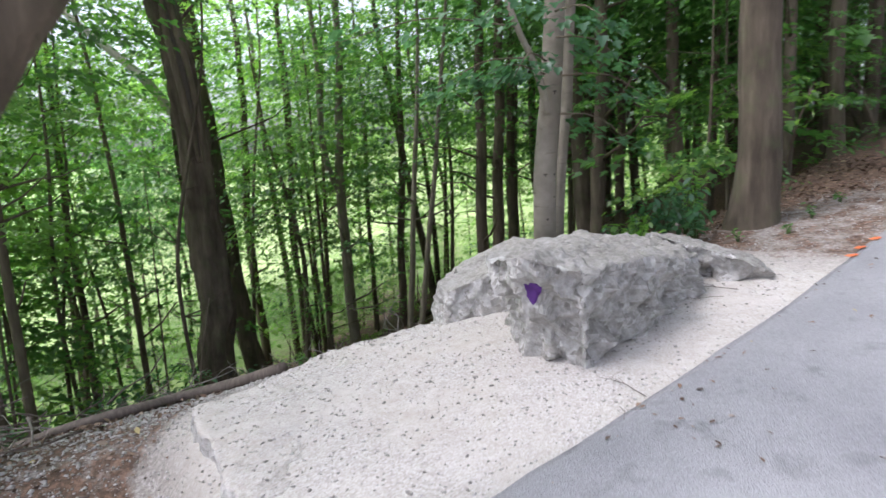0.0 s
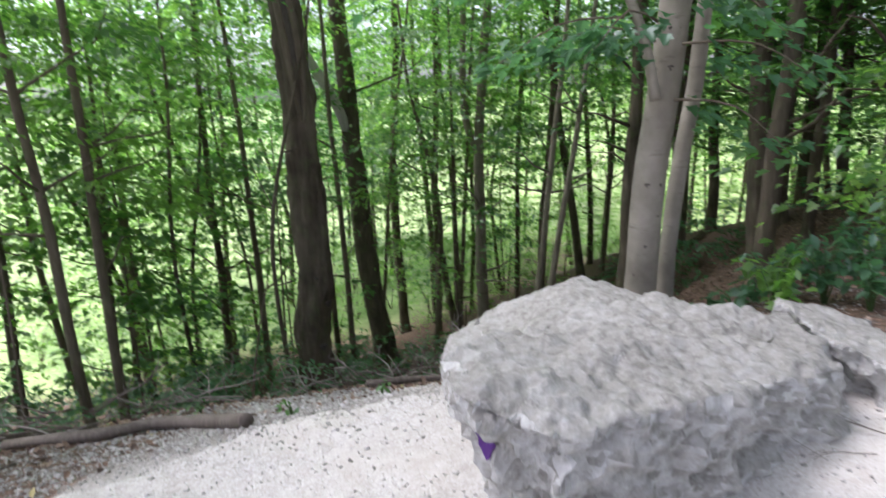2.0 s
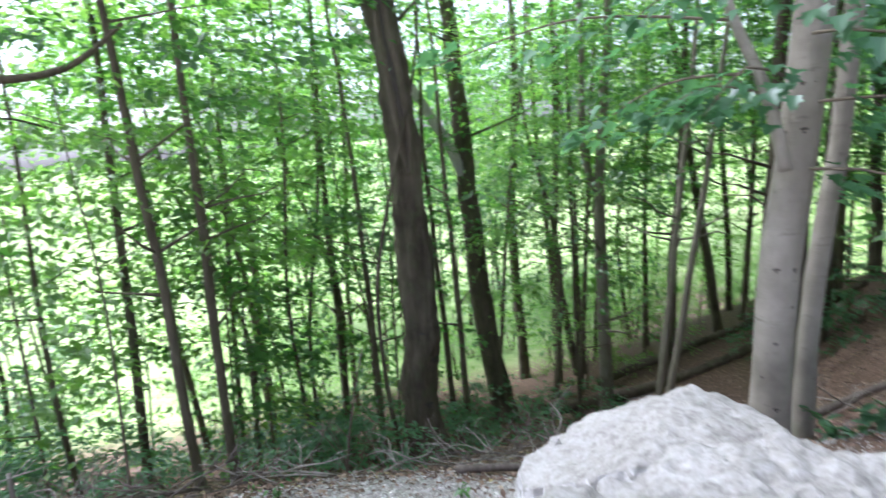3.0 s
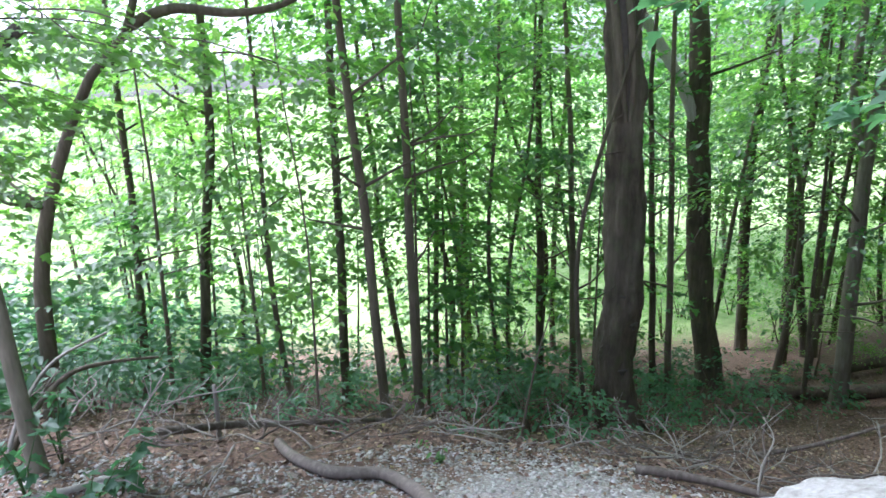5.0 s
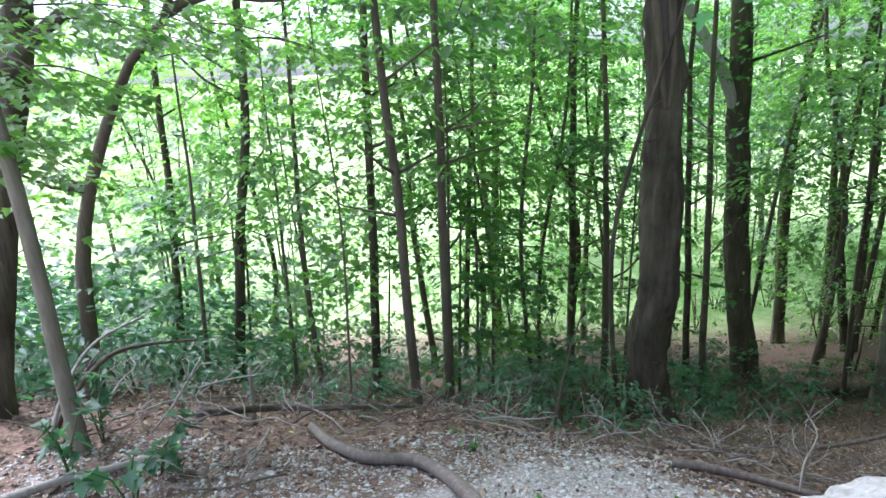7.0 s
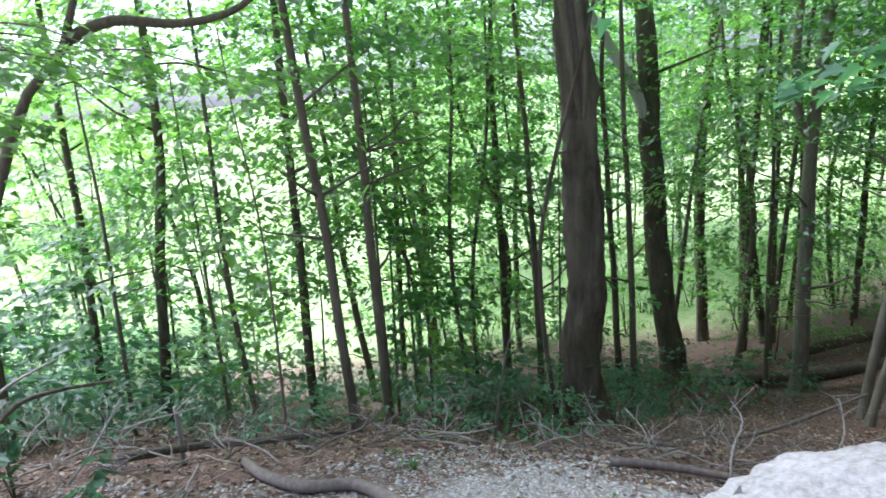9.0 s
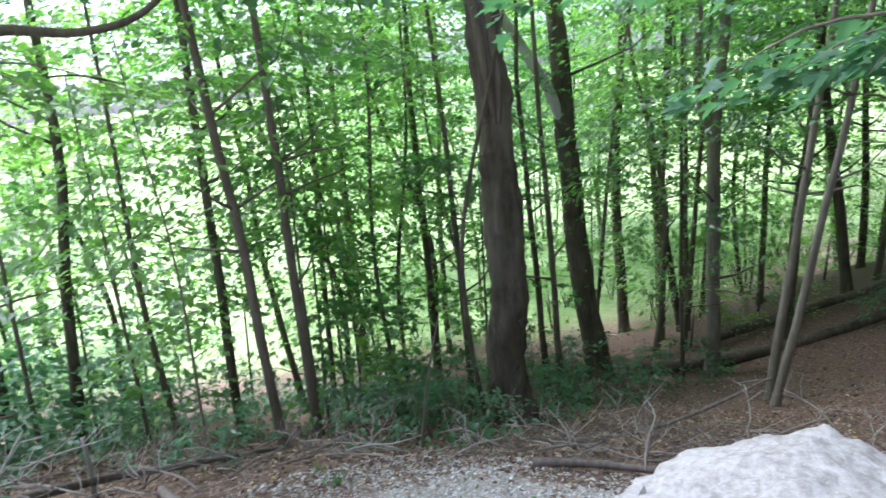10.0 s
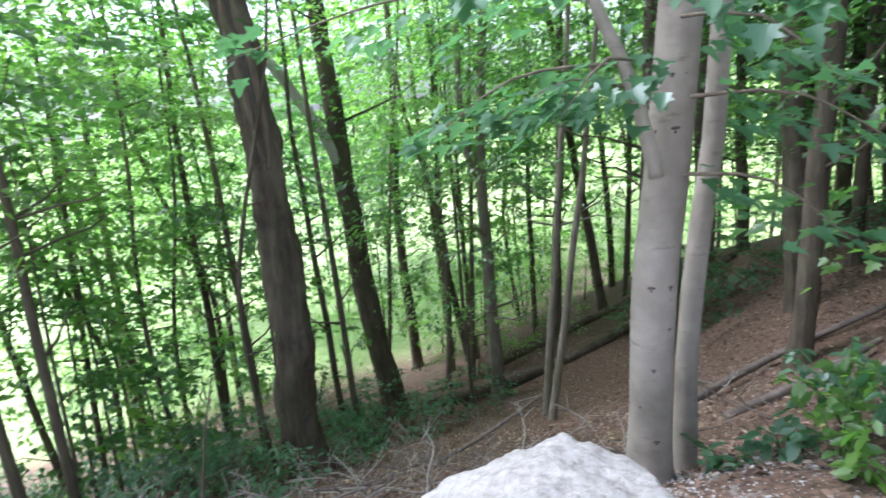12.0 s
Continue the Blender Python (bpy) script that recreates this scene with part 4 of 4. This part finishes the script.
def hollow(e, pts, radii, facing, z0, z1):
    """A long split in the trunk between two swollen lips."""
    f = Vector((facing[0], facing[1], 0)).normalized()
    side = Vector((-f.y, f.x, 0))
    spine = [p for p in pts if z0 <= p.z <= z1]
    rad = [r for p, r in zip(pts, radii) if z0 <= p.z <= z1]
    m = len(spine)
    for sgn in (-1, 1):
        bm = bmesh.new()
        line = [p + f * r * 0.93 + side * sgn * r * (0.10 + 0.30 * math.sin(math.pi * i / (m - 1))) for i, (p, r) in enumerate(zip(spine, rad))]
        tube(bm, line, [r * (0.10 + 0.16 * math.sin(math.pi * i / (m - 1))) for i, r in enumerate(rad)], 8, 0.2, z0)
        part("bark_lip", bm, BARK_MID, e, "swollen bark lip beside the split")
    bm = bmesh.new()
    tube(bm, [p + f * r * 0.80 for p, r in zip(spine, rad)], [r * (0.08 + 0.24 * math.sin(math.pi * i / (m - 1))) for i, r in enumerate(rad)], 8)
    part("hollow", bm, KNOT, e, "dark rotten hollow")


hollow(big, big_pts, big_r, (0.55, -0.83), 3.9, 6.6)

# trunk that leans in over the path
lean = thing("tree", -1.75, 1.30, ground_z(-1.75, 1.30), "thick brown trunk leaning in over the path", "tree", "woodland trees")
limb(lean, [local(lean, -1.75, 1.30, -0.7), local(lean, -1.62, 1.36, 0.35), local(lean, -1.29, 1.50, 1.05), local(lean, -1.125, 1.59, 1.305), local(lean, -1.025, 1.66, 1.495), local(lean, -0.905, 1.74, 1.695), local(lean, -0.72, 1.86, 2.15), local(lean, -0.5, 2.0, 3.4), local(lean, -0.4, 2.0, 5.0)], 0.120, 0.05, BARK_DARK, "trunk", "", 20, 0.10)
crown_at(lean, CROWNS[1], 1.3, 0.7, 6.4, 0.4, 0.8)


# ---- leafy sprays near the camera ----
def spray(parent, start, tip, mat, twig_mat, n, size, width, seed, droop=0.15):
    """One leafy branch: a thin twig and maple leaves spread flat on both sides of it."""
    a, b = Vector(start), Vector(tip)
    pts = spline([a, a.lerp(b, 0.5) + Vector((0, 0, 0.10)), b + Vector((0, 0, -0.04))], 0.1)
    bm = bmesh.new()
    m = len(pts) - 1
    tube(bm, pts, [0.009 - 0.007 * i / m for i in range(m + 1)], 5)
    part("twig", bm, twig_mat, parent)
    r = np.random.default_rng(seed)
    t = r.uniform(0.15, 1.05, n)
    line = np.array([a.lerp(b, min(v, 1.0)) for v in t])
    d = (b - a).normalized()
    side = np.array((-d.y, d.x, 0.0))
    off = r.normal(0, 1, n) * width * (0.35 + 0.65 * np.sin(np.clip(t, 0, 1) * np.pi))
    pos = line + off[:, None] * side
    pos[:, 2] += -np.abs(off) * droop + r.normal(0, 0.05, n)
    head = math.atan2(d.y, d.x) + np.sign(off) * r.uniform(0.2, 1.2, n)
    v, l, f = leaf_arrays(pos, head, r.normal(0.30, 0.22, n), r.normal(0, 0.25, n), size * r.uniform(0.6, 1.15, n), MAPLE)
    from_arrays("leaves", v, l, f, mat, parent)


for k, (a, b, n) in enumerate([((0.62, 5.45, 2.0), (-0.75, 5.0, 1.95), 34), ((0.74, 5.44, 1.75), (-0.10, 5.30, 1.52), 46), ((0.84, 5.47, 1.62), (0.25, 5.25, 1.60), 46),
                               ((0.85, 5.45, 1.72), (0.55, 5.05, 1.62), 34), ((0.95, 5.5, 1.9), (1.5, 5.35, 1.62), 46), ((0.98, 5.5, 1.6), (1.75, 5.5, 1.35), 40),
                               ((0.95, 5.5, 1.3), (1.6, 5.6, 1.0), 30), ((0.9, 5.45, 2.2), (0.3, 4.8, 2.0), 40), ((0.95, 5.5, 2.1), (1.3, 4.9, 1.85), 40)]):
    spray(beech, Vector(a) - beech.location, Vector(b) - beech.location, LEAF_BLUE, BARK_MID, n * 5 // 4, 0.095, 0.20, 300 + k)
for k, (a, b, n) in enumerate([((-4.3, 3.0, 1.9), (-3.4, 3.3, 1.60), 60), ((-4.3, 3.0, 1.8), (-3.6, 3.75, 1.62), 60), ((-4.35, 2.9, 1.6), (-3.35, 2.85, 1.45), 60), ((-4.3, 2.9, 1.5), (-3.5, 3.2, 1.30), 60),
                               ((-4.4, 3.0, 2.1), (-3.5, 4.3, 1.85), 60), ((-4.4, 3.2, 2.2), (-4.0, 4.6, 1.95), 60), ((-4.6, 2.9, 1.3), (-4.0, 3.5, 1.05), 50), ((-4.7, 3.3, 2.4), (-3.3, 3.7, 1.92), 60), ((-4.7, 3.6, 2.3), (-3.2, 4.2, 1.90), 60), ((-4.8, 4.2, 2.1), (-2.95, 4.8, 1.76), 50), ((-4.6, 2.8, 2.2), (-3.45, 3.1, 1.95), 60)]):
    spray(old, Vector(a) - old.location, Vector(b) - old.location, LEAF_LIGHT, BARK_MID, n * 2, 0.078, 0.26, 340 + k, 0.22)
# long bare twig across the upper picture
limb(crook, [local(crook, -4.9, 5.6, 1.9), local(crook, -4.5, 5.0, 1.98), local(crook, -4.2, 4.4, 1.92), local(crook, -4.1, 4.0, 1.85)], 0.012, 0.005, BARK_DARK, "twig", "", 6)


# ---- broad-leaved plants ----
def plant(x, y, height, n, size, mat, seed, label, spread=0.22, shape=OVAL):
    e = thing("plant", x, y, ground_z(x, y), label, "plant", "undergrowth")
    r = np.random.default_rng(seed)
    tips = []
    for k in range(max(3, n // 14)):
        a = r.uniform(0, 6.28)
        tip = Vector((math.cos(a) * spread * r.uniform(0.3, 1), math.sin(a) * spread * r.uniform(0.3, 1), height * r.uniform(0.6, 1.0)))
        bm = bmesh.new()
        tube(bm, [Vector((0, 0, -0.04)), Vector((tip.x * 0.3, tip.y * 0.3, tip.z * 0.55)), tip], [0.006, 0.005, 0.002], 5)
        part("stem", bm, LEAF_STEM, e)
        tips.append(tip)
    which = r.integers(0, len(tips), n)
    t = r.uniform(0.35, 1.0, n)
    pos = np.array([(tips[w].x * v, tips[w].y * v, tips[w].z * v) for w, v in zip(which, t)]) + r.normal(0, 0.02, (n, 3))
    v, l, f = leaf_arrays(pos, r.uniform(0, 6.28, n), r.normal(0.25, 0.35, n), r.normal(0, 0.35, n), size * r.uniform(0.55, 1.2, n), shape)
    from_arrays("leaves", v, l, f, mat, e)


LEAF_STEM = plain("green_stem", (0.06, 0.10, 0.03), 0.7)
for k, (x, y, h, n) in enumerate([(1.50, 5.30, 0.42, 70), (1.78, 5.45, 0.62, 100), (1.95, 5.25, 0.45, 80), (1.62, 5.75, 0.6, 90), (2.05, 5.75, 0.75, 110), (1.35, 5.62, 0.30, 50), (0.52, 5.75, 0.24, 60), (0.70, 5.90, 0.22, 50), (1.12, 5.60, 0.20, 30), (2.3, 6.2, 0.8, 120), (1.7, 6.3, 0.6, 90)]):
    plant(x, y, h * 0.72, n, 0.09, LEAF_LIGHT if k % 3 == 0 else LEAF_BLUE, 400 + k, "broad-leaved green plant growing at the foot of the bank", 0.26)
for k, (x, y, h) in enumerate([(-2.62, 3.05, 0.40), (-2.85, 3.25, 0.38), (-3.05, 2.85, 0.45), (-3.5, 3.1, 0.5)]):
    plant(x, y, h, 24, 0.095, LEAF_BLUE, 430 + k, "maple seedling with dull green lobed leaves", 0.24, MAPLE)
for k, (x, y) in enumerate([(-1.05, 4.45), (-2.05, 4.9), (-2.5, 5.1), (-0.75, 5.0), (2.55, 5.0), (2.9, 5.3), (2.2, 5.05), (3.3, 5.6)]):
    plant(x, y, 0.10, 12, 0.05, LEAF, 450 + k, "small green weed in the gravel", 0.06)


# ---- fallen wood ----
def fallen(name, nodes, r0, r1, bark, label, lift=0.6, sides=12):
    pts = [Vector((x, y, ground_z(x, y) + r0 * lift + dz)) for x, y, dz in nodes]
    o = pts[0].copy()
    pts = spline([p - o for p in pts], 0.06 if r0 < 0.1 else 0.25)
    m = len(pts) - 1
    bm = bmesh.new()
    tube(bm, pts, [(r0 + (r1 - r0) * i / m) * (1 + 0.12 * noise.noise((i * 0.3, r0 * 50, 0))) for i in range(m + 1)], sides, 0.14, o.x * 7)
    ob = part(name, bm, bark)
    ob.location = o
    return tagged(ob, label, "fallen branch", "fallen wood")


fallen("fallen_branch", [(-3.19, 4.36, 0.02), (-2.71, 4.21, 0.02), (-2.39, 4.19, 0.02), (-2.18, 4.24, 0.02), (-2.03, 4.42, 0.02), (-1.75, 4.41, 0.02), (-1.51, 4.34, 0.02), (-1.16, 4.18, 0.02)], 0.034, 0.042, DEADWOOD, "thick crooked fallen branch half buried in leaf litter")
fallen("fallen_branch", [(-3.62, 3.70, 0.10), (-3.88, 4.38, 0.10), (-3.76, 4.72, 0.10), (-3.92, 5.24, 0.10), (-4.19, 6.06, 0.10)], 0.035, 0.018, DEADWOOD, "long thin fallen branch along the lip of the slope")
fallen("fallen_branch", [(-3.02, 2.40, 0.02), (-3.04, 2.55, 0.02), (-3.05, 2.86, 0.02), (-3.01, 3.08, 0.02), (-3.02, 3.35, 0.02)], 0.03, 0.016, PALEWOOD, "pale barkless fallen branch in the leaves")
fallen("fallen_branch", [(-4.7, 2.1, 0.05), (-4.2, 2.35, 0.06), (-3.9, 2.5, 0.08)], 0.05, 0.045, BARK_DARK, "dark rotten log end among the plants")
fallen("fallen_branch", [(-3.68, 2.85, 0.02), (-3.76, 3.02, 0.26), (-3.90, 3.28, 0.50), (-4.04, 3.56, 0.60), (-4.20, 3.95, 0.66)], 0.022, 0.010, BARK_DARK, "dark dead branch propped on the brush", sides=8)
fallen("fallen_branch", [(-3.58, 2.82, 0.02), (-3.74, 2.98, 0.32), (-4.0, 3.24, 0.60), (-4.34, 3.66, 0.84)], 0.015, 0.007, PALEWOOD, "pale dead branch propped on the brush", sides=8)
fallen("stake", [(-3.85, 4.18, -0.05), (-3.85, 4.2, 0.2), (-3.83, 4.2, 0.45)], 0.02, 0.016, PALEWOOD, "broken pale stub standing in the brush", sides=8)
fallen("fallen_branch", [(-0.2, 6.25, 0.0), (0.0, 6.6, 0.02)], 0.03, 0.025, PALEWOOD, "short pale stick lying in the leaves")
fallen("fallen_branch", [(-1.3, 5.95, 0.02), (-0.95, 6.1, 0.03), (-0.5, 6.25, 0.0)], 0.035, 0.02, DEADWOOD, "grey fallen branch lying at the edge of the gravel")
fallen("fallen_branch", [(-1.6, 8.6, 0.0), (-1.1, 8.9, 0.2), (-0.5, 9.3, 0.55)], 0.03, 0.012, DEADWOOD, "dead branch lying up the bank", sides=8)
fallen("fallen_branch", [(1.3, 8.3, 0.0), (2.0, 8.9, 0.03), (2.7, 9.4, 0.05)], 0.05, 0.03, DEADWOOD, "grey fallen branch on the leaf-covered bank")
fallen("fallen_branch", [(0.9, 9.6, 0.0), (1.9, 10.1, 0.03), (3.0, 10.4, 0.05)], 0.05, 0.03, DEADWOOD, "grey fallen branch on the leaf-covered bank")
fallen("fallen_branch", [(2.3, 8.2, 0.05), (2.6, 8.0, 0.35), (2.85, 8.2, 0.5), (3.1, 8.4, 0.3), (3.4, 8.5, 0.05)], 0.045, 0.025, PALEWOOD, "bleached twisted dead branch on the bank")
fallen("fallen_log", [(-3.9, 13.8, 0.0), (-1.7, 14.6, 0.0), (0.2, 15.4, 0.0), (2.0, 16.3, 0.0)], 0.12, 0.08, BARK_DARK, "long dark fallen log along the ridge")
fallen("fallen_log", [(-2.9, 15.2, 0.1), (-0.5, 16.1, 0.15), (1.2, 16.8, 0.05)], 0.10, 0.06, BARK_DARK, "mossy fallen log behind the first")

TWIGS = []
for k in range(7):
    r = random.Random(500 + k)
    bm = bmesh.new()
    p = [Vector((0, 0, 0)), Vector((r.uniform(-0.04, 0.04), 0.16, 0.03)), Vector((r.uniform(-0.1, 0.1), 0.33, 0.05)), Vector((r.uniform(-0.16, 0.16), 0.5, r.uniform(0, 0.14)))]
    tube(bm, spline(p, 0.06), [0.0075 - 0.005 * i / 9 for i in range(len(spline(p, 0.06)))], 5)
    for _ in range(3):
        q = p[r.choice((1, 2))]
        tube(bm, [q, q + Vector((r.uniform(-0.12, 0.12), 0.08, r.uniform(0, 0.09))), q + Vector((r.uniform(-0.2, 0.2), 0.17, r.uniform(0, 0.15)))], [0.004, 0.003, 0.0015], 4)
    me = bpy.data.meshes.new("stick")
    bm.to_mesh(me)
    bm.free()
    me.materials.append(PALEWOOD if k % 3 == 0 else DEADWOOD)
    me.shade_smooth()
    TWIGS.append(me)


def brush(x, y, n, reach, lift, seed):
    """A loose heap of dead sticks."""
    r = random.Random(seed)
    e = thing("brush_pile", x, y, ground_z(x, y), "loose heap of grey dead sticks in the leaves", "brushwood", "fallen wood")
    for _ in range(n * 2 // 3):
        dx, dy = r.gauss(0, reach), r.gauss(0, reach)
        o = new("stick", r.choice(TWIGS))
        o.parent = e
        o.location = (dx, dy, ground_z(x + dx, y + dy) - ground_z(x, y) + 0.02 + lift * abs(r.gauss(0, 0.5)))
        o.rotation_euler = (r.gauss(0.05, 0.18), r.gauss(0, 0.35), r.uniform(0, 6.28))
        s = r.uniform(0.5, 1.25)
        o.scale = (s, s, s)


for k, (x, y, n, reach, lift) in enumerate([(-1.75, 6.25, 26, 0.28, 0.12), (-1.45, 6.6, 26, 0.35, 0.15), (-1.3, 7.2, 24, 0.4, 0.15), (-0.7, 6.9, 24, 0.45, 0.1), (-0.1, 6.9, 20, 0.4, 0.1), (-2.3, 6.0, 22, 0.35, 0.12), (-2.9, 5.7, 22, 0.35, 0.15),
                                            (-3.4, 5.0, 22, 0.35, 0.2), (-3.5, 4.2, 26, 0.35, 0.25), (-3.9, 3.8, 26, 0.4, 0.3), (-3.3, 3.4, 16, 0.4, 0.2), (-2.6, 3.6, 12, 0.35, 0.03), (-0.3, 8.2, 22, 0.5, 0.1), (0.9, 7.6, 18, 0.5, 0.06), (1.6, 7.0, 16, 0.5, 0.06), (1.2, 9.2, 18, 0.6, 0.06), (-4.2, 3.1, 20, 0.4, 0.25)]):
    brush(x, y, n, reach, lift, 600 + k)

# loose sticks on the gravel beside the big block
for x, y, turn, size in ((0.80, 2.72, 0.5, 0.5), (1.72, 3.95, 1.2, 0.7), (1.60, 3.86, 1.9, 0.5), (0.62, 2.45, -0.4, 0.4)):
    o = new("stick", TWIGS[1])
    o.location, o.rotation_euler, o.scale = (x, y, ground_z(x, y) + 0.012), (0, 0, turn), (size, size, size * 0.4)
    tagged(o, "thin dry stick lying on the gravel", "stick", "fallen wood")

# ---- leaf litter, stones, paint ----
LITTER = bpy.data.materials.new("dry_leaves")
LITTER.use_nodes = True
nt = LITTER.node_tree
geo = nt.nodes.new("ShaderNodeNewGeometry")
nt.links.new(ramp(nt, geo.outputs["Random Per Island"], [(0.0, (0.044, 0.025, 0.015)), (0.45, (0.118, 0.068, 0.042)), (0.8, (0.200, 0.130, 0.084)), (0.97, (0.266, 0.202, 0.147)), (1.0, (0.326, 0.274, 0.098))]), nt.nodes["Principled BSDF"].inputs["Base Color"])
nt.nodes["Principled BSDF"].inputs["Roughness"].default_value = 0.8
STONES = bpy.data.materials.new("loose_stones")
STONES.use_nodes = True
nt = STONES.node_tree
geo = nt.nodes.new("ShaderNodeNewGeometry")
nt.links.new(ramp(nt, geo.outputs["Random Per Island"], [(0.0, (0.20, 0.183, 0.16)), (0.5, (0.29, 0.272, 0.245)), (1.0, (0.41, 0.39, 0.36))]), nt.nodes["Principled BSDF"].inputs["Base Color"])
nt.nodes["Principled BSDF"].inputs["Roughness"].default_value = 0.9


def lip_at(x, y):
    return 0.70 + 1.45 * math.exp(-((0.8 * x + 0.6 * y - 1.9) / 1.2) ** 2) + 0.12 * math.sin(x * 7)


r = np.random.default_rng(90)
pos = []
while len(pos) < 46000:
    x, y = r.uniform(-7, 4.5), r.uniform(1.5, 15.5)
    s = downhill(x, y)
    over = s - lip_at(x, y)
    bank = x > 0.3 and y - 0.15 * x > 5.2
    if -1.45 < x < 0.15 and 2.0 < y < 4.3 and r.random() < 0.985:
        continue
    if bank or over > -0.15 or (over > -1.4 and r.random() < 0.20):
        if s > 6 and r.random() < 0.4:
            continue
        pos.append((x, y, rough_z(x, y) + 0.006 + 0.012 * r.random()))
pos = np.array(pos)
n = len(pos)
ob = from_arrays("leaf_litter", *leaf_arrays(pos, r.uniform(0, 6.28, n), r.normal(0, 0.35, n), r.normal(0, 0.4, n), r.uniform(0.02, 0.062, n), OVAL, 0.4), LITTER)
tagged(ob, "dry brown fallen leaves covering the slope", "leaf litter", kind="stuff")

r = np.random.default_rng(91)
OCTA = np.array([(1, 0, 0), (0, 1, 0), (-1, 0, 0), (0, -1, 0), (0, 0, 0.7), (0, 0, -0.7)])
TRI = np.array([(0, 1, 4), (1, 2, 4), (2, 3, 4), (3, 0, 4), (1, 0, 5), (2, 1, 5), (3, 2, 5), (0, 3, 5)])
pos = []
while len(pos) < 26000:
    x, y = r.uniform(-3.6, 4.0), r.uniform(1.4, 7.0)
    if x > road_edge(y) - 0.02 or downhill(x, y) > lip_at(x, y) + 0.6:
        continue
    if x > 0.4 and y > 5.6 + 0.15 * x:
        continue
    if x > -1.4 and downhill(x, y) < -0.1 and r.random() < 0.55:
        continue
    z = rough_z(x, y)
    if -1.5 < x < 0.2 and 2.0 < y < 4.4:
        ok, at, nor, _ = slab_rock.ray_cast((x, y, 1.0), (0, 0, -1))
        if ok and at.z > z:
            if nor.z < 0.8:
                continue
            z = at.z
    pos.append((x, y, z + 0.001))
pos = np.array(pos)
n = len(pos)
low_side = np.clip((-0.6 * pos[:, 0] + 0.8 * pos[:, 1] - 3.5) * 2.5, 0, 1)
size = (0.003 + 0.0075 * r.random(n) ** 2.5) * (1 + 0.9 * low_side)
shape = OCTA[None] * (size[:, None] * r.uniform(0.6, 1.4, (n, 3)))[:, None, :] + r.normal(0, 0.12, (n, 6, 3)) * size[:, None, None]
ca, sa = np.cos(r.uniform(0, 6.28, n)), np.sin(r.uniform(0, 6.28, n))
rot = np.stack([shape[:, :, 0] * ca[:, None] - shape[:, :, 1] * sa[:, None], shape[:, :, 0] * sa[:, None] + shape[:, :, 1] * ca[:, None], shape[:, :, 2]], 2)
ob = from_arrays("gravel_stones", (rot + pos[:, None, :]).reshape(-1, 3), np.full(n * 8, 3), (TRI[None] + (np.arange(n) * 6)[:, None, None]).ravel(), STONES)
tagged(ob, "loose pale crushed gravel on the shoulder", "gravel", kind="stuff")

for k, (y, d) in enumerate(((4.30, 0.02), (4.42, 0.05), (4.18, 0.03))):
    bm = bmesh.new()
    x0 = road_edge(y) + d
    rim = []
    for j in range(16):
        a = 2 * math.pi * j / 16
        rr = 0.03 * (1 + 0.35 * noise.noise((math.cos(a) * 2, math.sin(a) * 2, k)))
        px, py = x0 + math.cos(a) * rr * 1.3, y + math.sin(a) * rr * 0.8
        rim.append(bm.verts.new((px, py, ground_z(px, py) + 0.027)))
    bm.faces.new(rim)
    ob = part("paint_mark", bm, ORANGE, bpy.data.objects["path"], "faded orange survey paint")

# a few leaves blown onto the asphalt
r = np.random.default_rng(92)
pos = []
while len(pos) < 130:
    y = r.uniform(0.5, 5.5)
    x = road_edge(y) + abs(r.normal(0, 0.5)) + 0.02
    pos.append((x, y, ground_z(x, y) + 0.030))
pos = np.array(pos)
n = len(pos)
ob = from_arrays("scattered_leaves", *leaf_arrays(pos, r.uniform(0, 6.28, n), r.normal(0, 0.15, n), r.normal(0, 0.2, n), r.uniform(0.012, 0.04, n), OVAL, 0.2), LITTER)
tagged(ob, "small dry leaves scattered along the edge of the asphalt", "leaf litter", kind="stuff")
